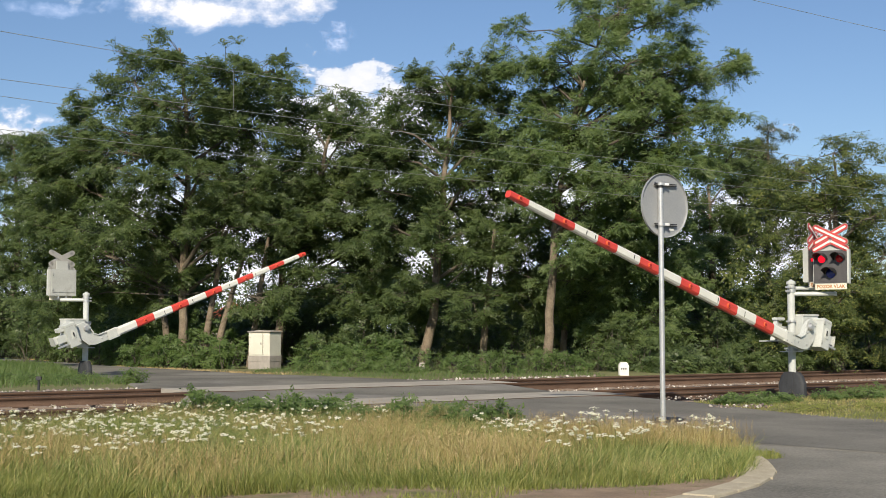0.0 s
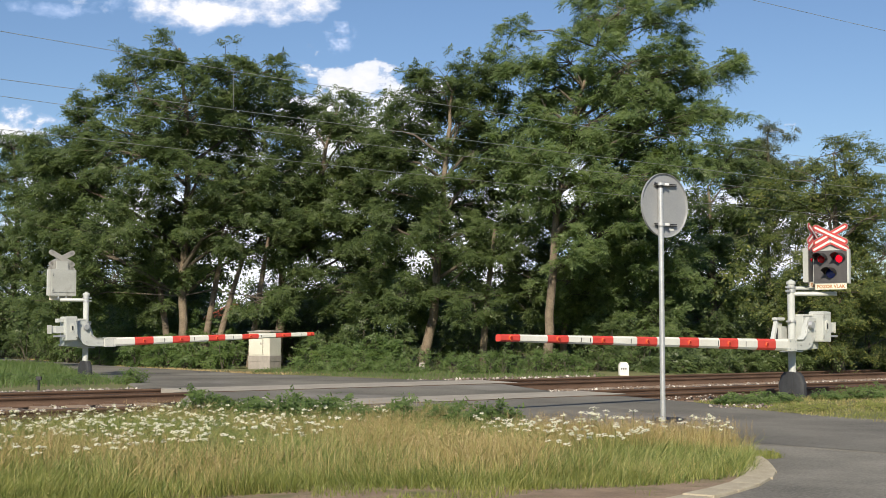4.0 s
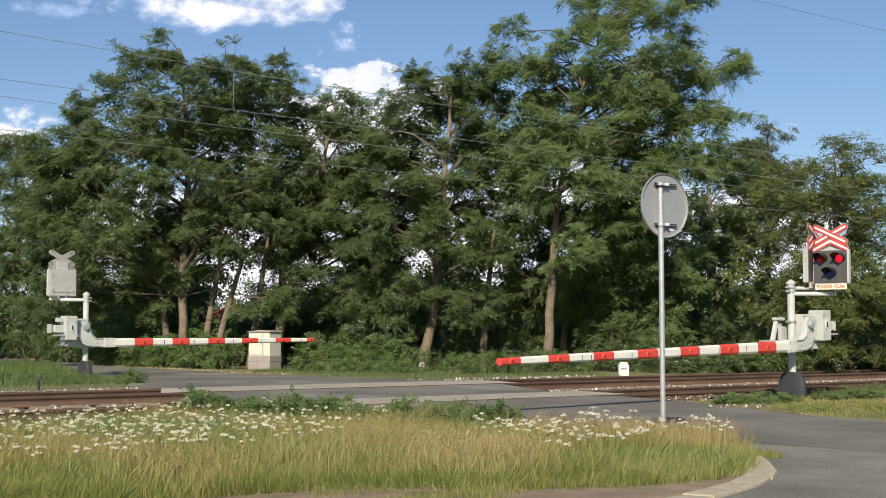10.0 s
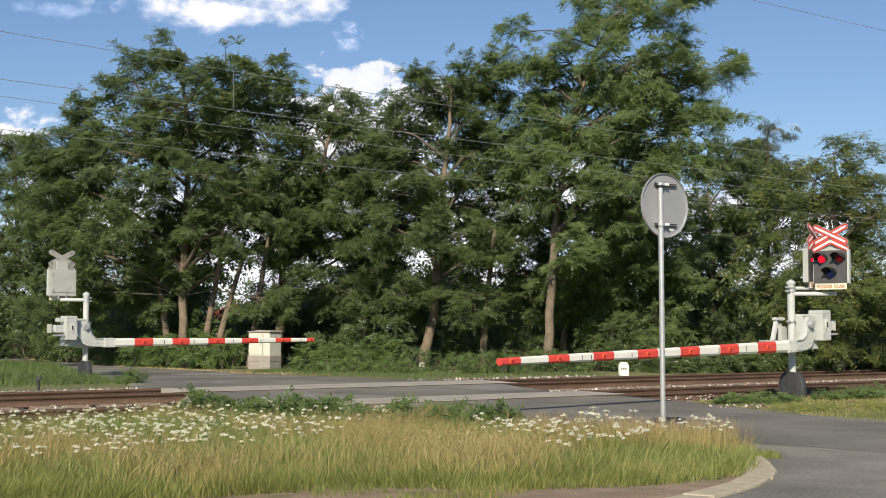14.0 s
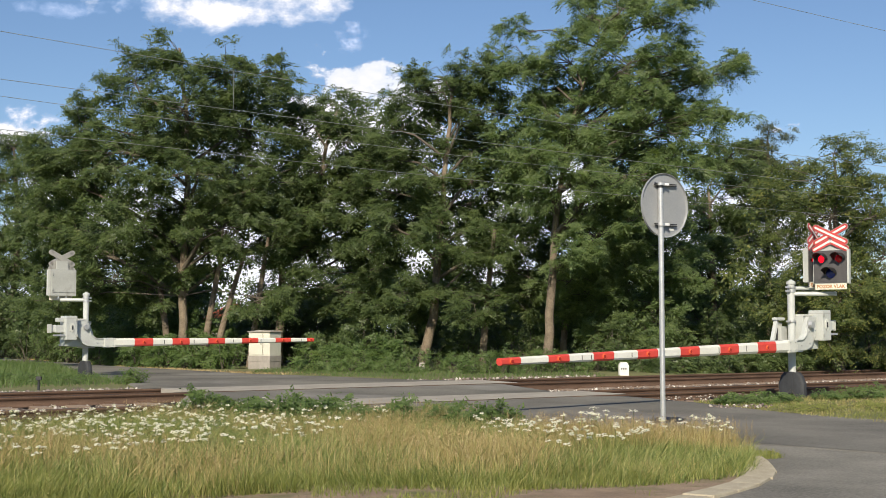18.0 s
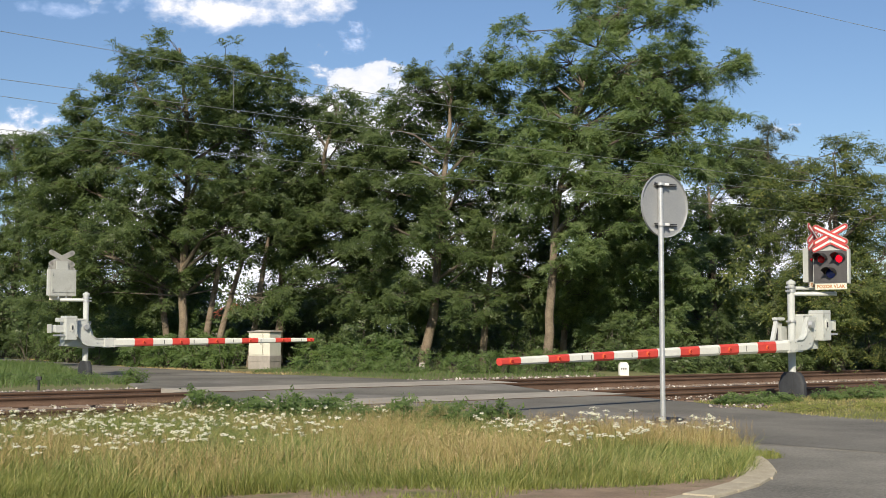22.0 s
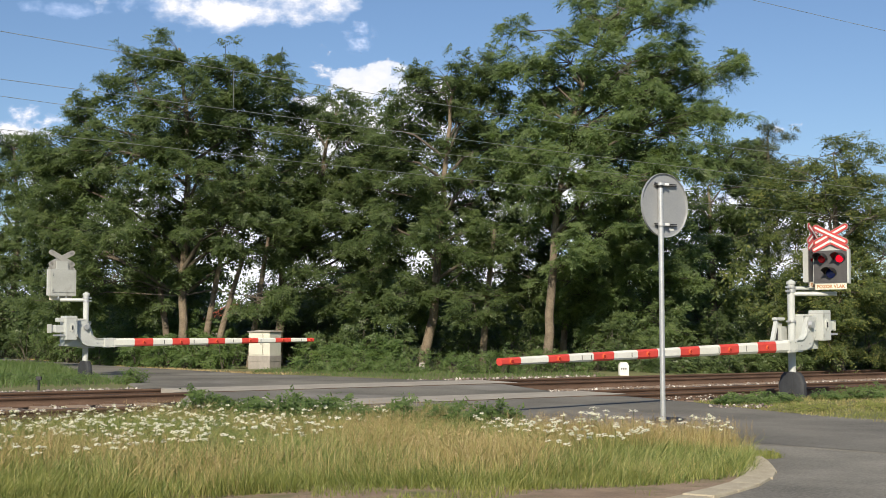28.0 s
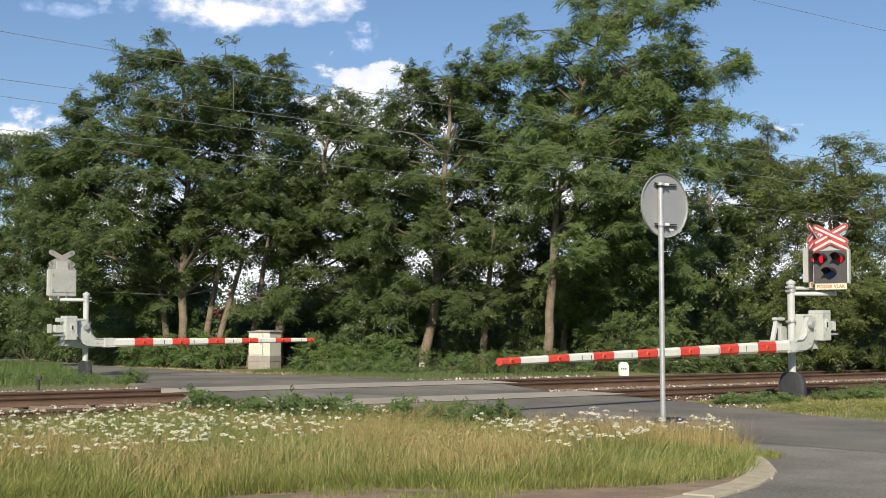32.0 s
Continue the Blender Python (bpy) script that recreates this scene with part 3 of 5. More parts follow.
def barrier(name_label, base, x_way, side, ends, marks):
    """Barrier machine on a post, with its boom, counterweight and warning lights. Local x runs along the boom."""
    ang = math.degrees(math.atan2(x_way.y, x_way.x))
    ob = empty("crossing_barrier", pose(*base, 0, 0, ang), name_label, "crossing barrier", "barriers of the crossing")
    zb = base[2]
    z = lambda h: h - zb
    # foundation
    bm = bmesh.new()
    rings = []
    for hz, wx, wy in ((-0.1, 0.085, 0.275), (0.16, 0.085, 0.27), (0.30, 0.08, 0.215), (0.365, 0.075, 0.16)):
        rings.append([bm.verts.new((wx * math.copysign(abs(math.cos(a)) ** 0.55, math.cos(a)), wy * math.copysign(abs(math.sin(a)) ** 0.55, math.sin(a)), hz)) for a in np.linspace(0, 2 * math.pi, 20, endpoint=False)])
    for r1, r2 in zip(rings[:-1], rings[1:]):
        for k in range(20):
            bm.faces.new((r1[k], r1[(k + 1) % 20], r2[(k + 1) % 20], r2[k]))
    bm.faces.new(rings[-1])
    bmesh.ops.recalc_face_normals(bm, faces=bm.faces)
    part("base_cover", bm, M_BLACK, ob, "black plastic base cover")
    part("base_rib", box(0.20, 0.13, 0.40, (0, 0, 0.18), 0.02), M_BLACK, ob)
    part("post", tube(0.068, 0.068, z(2.16) - 0.3, (0, 0, 0.3), 24), M_GREYPAINT, ob, "light grey tubular post")
    cap = tube(0.085, 0.085, 0.05, (0, 0, z(2.12)), 20)
    tube(0.08, 0.02, 0.04, (0, 0, z(2.17)), 20, cap)
    part("post_cap", cap, M_GREYPAINT, ob)
    for h in (1.98, 2.05, 1.42, 1.00):
        c = tube(0.086, 0.086, 0.035, (0, 0, z(h)), 20)
        box(0.05, 0.09, 0.035, (0.09, 0, z(h) + 0.0175), 0.004, c)
        part("clamp", c, M_GALV, ob)
    sy = side
    # fixed motor housing behind the arm
    hs = box(0.52, 0.26, 0.62, (-0.36, sy * 0.05, z(1.24)), 0.02)
    part("motor_housing", hs, M_GREYPAINT, ob, "light grey motor housing")
    part("housing_door", box(0.36, 0.012, 0.52, (-0.34, -sy * 0.086, z(1.24)), 0.006), M_GREYPAINT, ob)
    part("strut", prism([(0.34, z(1.09)), (0.20, z(1.46)), (0.13, z(1.46)), (0.26, z(1.09))], -sy * 0.25, -sy * 0.18, bevel=0.005), M_GREYPAINT, ob, "slanting light grey strut")
    part("strut_cap", box(0.26, 0.12, 0.055, (0.10, -sy * 0.21, z(1.485)), 0.02), M_GREYPAINT, ob)
    part("strut_web", box(0.16, 0.02, 0.30, (0.06, -sy * 0.22, z(1.27)), 0.004), M_HOUSING, ob)
    part("tie_bar", box(0.20, 0.03, 0.03, (0.16, -sy * 0.245, z(1.22)), 0.004), M_DARK, ob)
    part("gear_case", box(0.22, 0.10, 0.30, (0.05, -sy * 0.17, z(1.20)), 0.02), M_HOUSING, ob, "grey gear case")
    part("drive_rod", tube(0.018, 0.018, 0.30, (0.17, -sy * 0.20, z(1.02)), 10), M_DARK, ob)
    part("base_plate", box(1.05, 0.26, 0.022, (0.16, -sy * 0.12, z(1.08)), 0.004), M_HOUSING, ob)
    part("housing_foot", prism([(-0.62, z(0.93)), (-0.05, z(0.89)), (0.05, z(0.93)), (0.05, z(0.97)), (-0.62, z(0.97))], -0.14, 0.14, bevel=0.008), M_GREYPAINT, ob)
    fl = box(0.30, 0.30, 0.02, (0.02, 0, z(0.885)), 0.004)
    part("flange", fl, M_GALV, ob)
    # moving arm: pivot at its origin
    px, py, pz = -0.15, sy * 0.25, z(1.375)
    goose = prism([(-0.24, 0.14), (0.0, 0.15), (0.09, 0.07), (0.17, -0.18), (0.28, -0.27), (0.50, -0.285), (0.62, -0.28), (0.62, -0.46), (0.46, -0.47), (0.20, -0.465), (0.06, -0.45), (-0.06, -0.40), (-0.20, -0.22), (-0.24, -0.05)], -0.035, 0.035, bevel=0.006)
    arm = part("arm", goose, M_GREYPAINT, ob, "light grey curved arm", pose(px, py, pz))
    zoff = -0.375
    clamp = box(0.30, 0.13, 0.225, (0.62, 0, zoff), 0.012)
    part("boom_socket", clamp, M_WHITE, arm, "white boom socket with bolts")
    for dx in (-0.08, 0.08):
        for dz in (-0.07, 0.07):
            for s in (-1, 1):
                part("bolt", tube(0.013, 0.013, 0.012, m=pose(0.62 + dx, s * 0.065, zoff + dz, -90 * s, 0, 0), sides=8), M_GALV, arm)
    boom_parts(arm, 0.205, 0.102, zoff, ends, marks)
    part("pivot_cap", tube(0.075, 0.06, 0.06, m=pose(0, sy * 0.05, 0, -90 * sy, 0, 0), sides=20), M_GALV, arm, "round steel pivot cap")
    part("counterweight", box(0.28, 0.30, 0.56, (-0.41, 0.0, -0.02), 0.02), M_GREYPAINT, arm, "light grey counterweight box")
    part("inspection_lid", prism([(-0.46, -0.09), (-0.40, -0.12), (-0.35, -0.08), (-0.34, 0.04), (-0.38, 0.10), (-0.44, 0.09)], sy * 0.15, sy * 0.162), M_WHITE, arm)
    part("lid_handle", box(0.03, 0.02, 0.10, (-0.40, sy * 0.165, -0.01), 0.004), M_DARK, arm)
    part("weight_block", box(0.30, 0.2, 0.17, (-0.62, -sy * 0.05, -0.04), 0.015), M_GREYPAINT, arm, "stacked counterweight block")
    part("weight_block", box(0.24, 0.2, 0.09, (-0.56, -sy * 0.05, 0.17), 0.012), M_GREYPAINT, arm)
    part("weight_rod", box(0.44, 0.05, 0.04, (-0.62, sy * 0.09, -0.19), 0.006), M_GALV, arm)
    part("end_cap", box(0.13, 0.16, 0.16, (-0.80, -sy * 0.05, -0.03), 0.012), M_WHITE, arm)
    # small fittings: plate bolts, name plate, hinge blocks, cable to the post
    for bx, bz in ((-0.18, 0.08), (-0.19, -0.10), (0.04, -0.12), (0.02, -0.34), (0.30, -0.37), (0.44, -0.37)):
        part("plate_bolt", tube(0.014, 0.014, 0.014, m=pose(bx, sy * 0.036, bz, -90 * sy, 0, 0), sides=6), M_GALV, arm)
    for bz in (-0.20, 0.17):
        part("hinge", box(0.05, 0.02, 0.06, (-0.29, sy * 0.155, bz), 0.004), M_HOUSING, arm)
    part("lid_seam", box(0.285, 0.304, 0.012, (-0.41, 0, 0.20)), M_HOUSING, arm)
    part("end_plate", box(0.012, 0.22, 0.20, (-0.87, -sy * 0.05, -0.03), 0.003), M_HOUSING, arm)
    part("arm_rib", prism([(0.10, -0.02), (0.14, -0.17), (0.26, -0.26), (0.62, -0.275), (0.62, -0.285), (0.26, -0.275), (0.12, -0.19), (0.08, -0.02)], -0.06, 0.06), M_GREYPAINT, arm)
    part("top_cover", box(0.54, 0.29, 0.03, (-0.36, sy * 0.05, z(1.555)), 0.008), M_WHITE, ob)
    return ob, arm, (px, py, pz)


R_ENDS = (0.72, 1.16, 1.73, 2.31, 2.85, 3.43, 3.95, 4.54, 5.05, 5.63, 6.11, 6.66, 7.12, 7.70, 8.09)
L_ENDS = (0.72, 1.28, 1.79, 2.33, 2.82, 3.37, 3.87, 4.39, 4.90, 5.45, 5.95, 6.48, 6.72)
R_BASE = (6.42, 24.0, 0.14)
L_BASE = (-8.50, 31.0, 0.20)
bar_r, arm_r, piv_r = barrier("white barrier machine with a red and white boom beside the road", R_BASE, -B_WAY, 1, R_ENDS, (2.08, 2.89, 5.2, 6.17, 6.38))
bar_l, arm_l, piv_l = barrier("white barrier machine with a lowered boom beyond the tracks", L_BASE, B_WAY, -1, L_ENDS, (2.1, 2.95, 4.12, 4.98, 6.3))


def world_part(ob, m):
    """A pose in the world, in the space of ob."""
    return ob.matrix_basis.inverted() @ m


def bracket(ob, a, b, z, r=0.035):
    a, b = Vector((*a, z)), Vector((*b, z))
    d = b - a
    bm = tube(r, r, d.length, bm=None, m=Matrix.Translation(a) @ d.to_track_quat("Z", "Y").to_matrix().to_4x4(), sides=12)
    part("bracket", bm, M_GREYPAINT, ob, at=ob.matrix_basis.inverted())


# warning lights over the right-hand post: one head faces the camera road, one the side road
signal_head(bar_r, world_part(bar_r, pose(7.11, 23.75, 2.435, 0, 0, -36)), LAMPS)
signal_head(bar_r, world_part(bar_r, pose(6.86, 24.16, 2.47, 0, 0, 54)), LAMPS)
bracket(bar_r, (6.42, 24.0), (7.22, 23.86), 1.945, 0.04)
bracket(bar_r, (6.42, 24.0), (6.95, 24.12), 2.05, 0.035)
signal_head(bar_l, world_part(bar_l, pose(-9.08, 31.0, 2.43, 0, 0, 222)), LAMPS)
bracket(bar_l, (-8.5, 31.0), (-9.12, 31.0), 2.02, 0.04)

# ------------------------------------------------------------------ things beside the track
def round_sign():
    ob = empty("road_sign", pose(2.370, 14.1, -0.027), "round road sign seen from its grey back on a steel pole", "road sign")
    part("pole", tube(0.029, 0.029, 2.88, (0, 0, -0.05), 24), M_GALV, ob, "galvanised steel pole")
    cap = tube(0.033, 0.033, 0.03, (0, 0, 2.82), 20)
    part("pole_cap", cap, M_DARK, ob, "black plastic pole cap")
    turn = pose(0.05, 0.075, 2.635, 0, 0, 36)
    bm = bmesh.new()
    prof = [(0.0, 0.0), (0.335, 0.0), (0.345, -0.004), (0.350, -0.022), (0.353, -0.022), (0.354, 0.004), (0.345, 0.010), (0.0, 0.010)]
    rings = []
    n = 64
    for r, y in prof[1:-1]:
        rings.append([bm.verts.new((r * math.cos(2 * math.pi * k / n), y, r * math.sin(2 * math.pi * k / n))) for k in range(n)])
    for a, b in zip(rings[:-1], rings[1:]):
        for k in range(n):
            bm.faces.new((a[k], a[(k + 1) % n], b[(k + 1) % n], b[k]))
    bm.faces.new(rings[0])
    bm.faces.new(rings[-1])
    bmesh.ops.recalc_face_normals(bm, faces=bm.faces)
    disc = part("disc", bm, M_SIGNBACK, ob, "grey metal back of the round sign", turn)
    for z in (0.225, -0.215):
        rail_ = box(0.33, 0.022, 0.011, (0.0, -0.024, z + 0.009), 0.002)
        box(0.33, 0.022, 0.008, (0.0, -0.024, z - 0.010), 0.002, rail_)
        part("rail", rail_, M_DARK, disc, "dark clamping rail")
        part("clamp", tube(0.045, 0.045, 0.03, (0, 0, 2.62 + z), 18), M_GALV, ob)
        part("clamp_strap", box(0.12, 0.012, 0.026, (0.04, 0.02, 2.635 + z), 0.003), M_GALV, ob)
    part("sticker", box(0.07, 0.003, 0.022, (0.10, -0.006, -0.26)), M_SIGNWHITE, disc, "small white sticker")
    return ob


round_sign()


def relay_cabinet():
    ob = empty("relay_cabinet", pose(-5.22, 38.2, 0.17, 0, 0, -28) @ Matrix.Diagonal((0.82, 0.86, 1, 1)), "cream relay cabinet on a grey block plinth beside the road", "cabinet")
    part("plinth", box(0.94, 0.66, 0.42, (0, 0, 0.2), 0.015), M_BLOCKS, ob, "weathered grey plinth")
    part("plinth_course", box(0.955, 0.675, 0.16, (0, 0, 0.32), 0.012), M_BLOCKS, ob)
    part("body", box(0.92, 0.64, 0.68, (0, 0, 0.75), 0.01), M_CREAM, ob)
    part("door", box(0.58, 0.02, 0.62, (-0.14, -0.332, 0.75), 0.006), M_CREAM, ob, "cream front door")
    part("side_panel", box(0.26, 0.016, 0.62, (0.31, -0.33, 0.75), 0.005), M_CREAM, ob)
    roof = prism([(-0.50, 1.09), (0.50, 1.09), (0.50, 1.12), (0.0, 1.155), (-0.50, 1.12)], -0.37, 0.37, bevel=0.006)
    part("roof", roof, M_BLOCKS, ob, "shallow grey lid")
    part("handle", box(0.02, 0.03, 0.08, (0.10, -0.35, 0.76), 0.004), M_DARK, ob)
    for zz in (0.52, 0.98):
        part("hinge", box(0.03, 0.02, 0.06, (-0.42, -0.348, zz), 0.004), M_CREAM, ob)
    part("door_gap", box(0.012, 0.004, 0.62, (0.165, -0.3225, 0.75)), M_DARK, ob)
    return ob


relay_cabinet()


def milestone(x, y, z, w, h):
    ob = empty("milestone", pose(x, y, z, 0, 0, 8), "white kilometre stone behind the rails", "milestone")
    part("stone", prism([(-w / 2, -0.1), (w / 2, -0.1), (w / 2, h * 0.8), (w * 0.3, h), (-w * 0.3, h), (-w / 2, h * 0.8)], -0.07, 0.07, bevel=0.008), M_STONEWHITE, ob)
    bm = bmesh.new()
    for i in range(3):
        box(0.03, 0.004, 0.05, (-0.07 + i * 0.055, -0.071, h * 0.62), 0, bm)
    part("number_bars", bm, M_DARK, ob, "dark painted characters")


milestone(4.62, 33.4, 0.06, 0.25, 0.43)


def marker_post():
    ob = empty("marker_post", pose(-0.57, 35.3, 0.17), "short pale concrete marker post in the weeds", "marker post")
    part("post", box(0.15, 0.12, 0.36, (0, 0, 0.09), 0.01), M_CONCRETE, ob)
    bm = bmesh.new()
    for i in range(3):
        box(0.08, 0.004, 0.02, (0, -0.062, 0.22 - i * 0.04), 0, bm)
    part("number_bars", bm, M_DARK, ob, "dark painted characters")


marker_post()


def wires():
    """Overhead line: height at the middle, slope and sag of each wire."""
    lines = ((17.7, 5.13, 13.2, -0.0202, 0.00104, "thin messenger wire above the near track"), (17.7, 4.57, 13.2, -0.0119, 0.00038, "thin contact wire above the near track"),
             (21.7, 4.98, 16.2, -0.0136, 0.00088, "thin messenger wire above the far track"), (21.7, 4.49, 16.2, -0.0110, 0.00034, "thin contact wire above the far track"),
             (14.0, 6.75, 10.0, 0.0, 0.0, "thin feeder wire beside the tracks"))
    for q, z, s0, a, b, label in lines:
        ss = np.concatenate([[-60], np.linspace(-4, 46, 50), [200]])
        d = np.clip(ss - s0, -17, 32)
        v, f = tube_path([on_track(q, s, z + a * k + b * k * k) for s, k in zip(ss, d)], [0.0045] * len(ss), 5)
        tagged(new("overhead_wire", raw_mesh("overhead_wire", v, f, M_WIRE)), label, "overhead wire", "wires over the tracks")
    d = 9.2 - 13.2
    z1, z2 = 4.57 - 0.0119 * d + 0.00038 * d * d, 5.13 - 0.0202 * d + 0.00104 * d * d
    v, f = tube_path([on_track(17.7, 9.2, z1), on_track(17.7, 9.2, z2)], [0.004, 0.004], 5)
    tagged(new("wire_dropper", raw_mesh("wire_dropper", v, f, M_WIRE)), "thin upright dropper between two overhead wires", "wire dropper")


wires()

# ------------------------------------------------------------------ foliage
rng = np.random.default_rng(7)


def leaflets(base, way, length, width, up):
    """One small pointed leaflet a row."""
    h = unit(np.cross(way, up)) * (width * 0.5)[:, None]
    near = base + way * (length * 0.3)[:, None]
    tip = base + way * length[:, None] * 1.05 - np.array([0, 0, 0.12]) * length[:, None]
    return np.stack([near + h, tip, near - h], 1).reshape(-1, 3)


def tufts(centres, out, per, leaf_l, leaf_w, pairs=4, reach=0.25, droop=0.35):
    """Rosettes of feathered leaves at the twig ends: each leaf is a row of paired leaflets and one at its tip."""
    k = len(centres) * per
    c, o = np.repeat(centres, per, 0), np.repeat(out, per, 0)
    r = unit(rng.normal(size=(k, 3)) * np.array([1, 1, 0.55]) + o * 0.6 + np.array([0, -0.1, 0.1]))
    ln = (reach * rng.uniform(0.7, 1.25, k))[:, None]
    up = unit(rng.normal(size=(k, 3)) * 0.4 + np.array([0, -0.45, 0.85]))
    side = unit(np.cross(r, up))
    down = np.array([0, 0, -1.0])
    p = c + rng.normal(size=(k, 3)) * 0.03
    vs = []
    for i in range(pairs):
        w = (i + 0.7) / (pairs + 0.5)
        at = p + r * ln * w + down * ln * droop * w * w
        for sgn in (-1, 1):
            way = unit(side * sgn + r * 0.45 + down * 0.12 + rng.normal(size=(k, 3)) * 0.14)
            v = leaflets(at, way, leaf_l * rng.uniform(0.75, 1.15, k) * (1 - 0.3 * w ** 3), leaf_w * rng.uniform(0.8, 1.2, k), up)
            vs.append(v)
    v = leaflets(p + r * ln * 0.92 + down * ln * droop, unit(r + down * droop), leaf_l * rng.uniform(0.8, 1.1, k), leaf_w * rng.uniform(0.8, 1.2, k), up)
    vs.append(v)
    v = np.concatenate(vs)
    return v, np.arange(len(v)).reshape(-1, 3)


BOUGHS = []


def tree(x, y, z, trunk_pts, trunk_r, lobes, label, leaf=M_LEAF, dens=13.0, per=9, leaf_l=0.092, leaf_w=0.056, pairs=4, reach=0.27, stems=(), back=0.7):
    """Trunk, limbs and boughs. Lobes: (dx, dy, height, rx, rz) of each bough."""
    ob = empty("tree", pose(x, y, z), label, "tree", "trees behind the railway")
    lobes = [(a, b, c, d * 1.13, e * 1.12) for a, b, c, d, e in lobes]
    pts = [Vector(p) for p in trunk_pts]
    radii = [trunk_r * (1 - 0.75 * i / max(1, len(pts) - 1)) for i in range(len(pts))]
    fine, fr = [], []
    for i in range(len(pts) - 1):
        for k in range(4):
            w = k / 4
            p = pts[i].lerp(pts[i + 1], w) + Vector((noise.noise((x + i, w * 3, 1)), noise.noise((y, i + w * 3, 2)), 0)) * 0.07
            fine.append(p)
            fr.append(radii[i] * (1 - w) + radii[i + 1] * w)
    fine.append(pts[-1])
    fr.append(radii[-1])
    fr[0] *= 1.35
    v, f = tube_path([(p.x, p.y, p.z) for p in fine], fr, 9)
    trunk = new("trunk", raw_mesh("trunk", v, f, M_BARK, smooth=True))
    trunk.parent = ob
    for base_x, top_x, top_z in stems:
        v, f = tube_path([(base_x, 0.3, -0.1), (base_x * 0.7 + top_x * 0.3, 0.3, top_z * 0.35), (base_x * 0.35 + top_x * 0.65, 0.2, top_z * 0.7), (top_x, 0, top_z)], [0.13, 0.10, 0.08, 0.05], 8)
        st = new("trunk", raw_mesh("trunk", v, f, M_BARK, smooth=True))
        st.parent = ob
    for li, (dx, dy, hz, rx, rz) in enumerate(lobes):
        c = Vector((dx, dy, hz))
        # where the limb leaves the trunk
        want = max(hz - 0.35 * math.hypot(dx, dy) - rz * 0.6, 2.2)
        src = min(pts, key=lambda p: abs(p.z - want))
        j = min(range(len(fine)), key=lambda i: abs(fine[i].z - want))
        src = fine[j]
        r0 = min(fr[j] * 0.75, 0.035 + 0.03 * rx) * (1.0 if hz > 3.4 else 0.45)
        bend = src.lerp(c, 0.5) + Vector((rng.normal() * 0.2, rng.normal() * 0.2, 0.25))
        limbs = []
        limbs.append(tube_path([src, src.lerp(bend, 0.55), bend, bend.lerp(c, 0.6), c], [r0, r0 * 0.8, r0 * 0.6, r0 * 0.42, r0 * 0.25], 6))
        n = max(20, int(dens * 6.6 * (rx * rx * rz) ** 0.6))
        at = (dx, dy, hz - rz * 0.4)
        cc, way, ends = twigs(n, rx, rz, 7)
        for q in ends:
            q = np.array(c) + q
            a = np.array(bend.lerp(c, rng.uniform(0.3, 1.0)))
            m = (a + q) / 2 + rng.normal(size=3) * 0.12
            limbs.append(tube_path([a, m, q], [0.014, 0.010, 0.004], 4))
        v, f = tufts(cc + np.array([0, 0, rz * 0.4]), way, per, leaf_l, leaf_w, pairs, reach)
        b = new("bough", raw_mesh("bough", v, f, leaf))
        b.parent = ob
        tagged(b, kind="stuff")
        b.location = at
        BOUGHS.append((b, at, min(1.0, hz / 9.0)))
        v, f = stack(limbs)
        lm = new("limb", raw_mesh("limb", v, f, M_BARKDARK, smooth=True))
        lm.parent = ob
        # the shaded far side of the crown
        if hz > 2.2 and rng.uniform() < back:
            cc, way, _ = twigs(58, rx * 1.1, rz * 1.1, 5)
            v, f = tufts(cc, way, 6, 0.17, 0.09, 2, 0.34)
            b = new("bough", raw_mesh("bough", v, f, leaf))
            b.parent = ob
            tagged(b, kind="stuff")
            b.location = (dx + rng.normal() * 0.4, dy + rng.uniform(1.4, 2.8), hz - rng.uniform(0, 0.5))
    return ob


def twigs(n, rx, rz, each):
    """Places of n leaf rosettes along short branches that leave a bough's middle, and the way each one points."""
    nb = max(5, n // each)
    d = unit(rng.normal(size=(nb, 3)))
    ends = d * np.array([rx, rx, rz]) * rng.uniform(0.78, 1.15, nb)[:, None]
    k = rng.integers(0, nb, n)
    cc = ends[k] * rng.uniform(0.15, 1.1, n)[:, None] ** 0.5 + rng.normal(size=(n, 3)) * np.array([0.19, 0.19, 0.075])
    return cc, unit(ends[k] + rng.normal(size=(n, 3)) * 0.3), ends


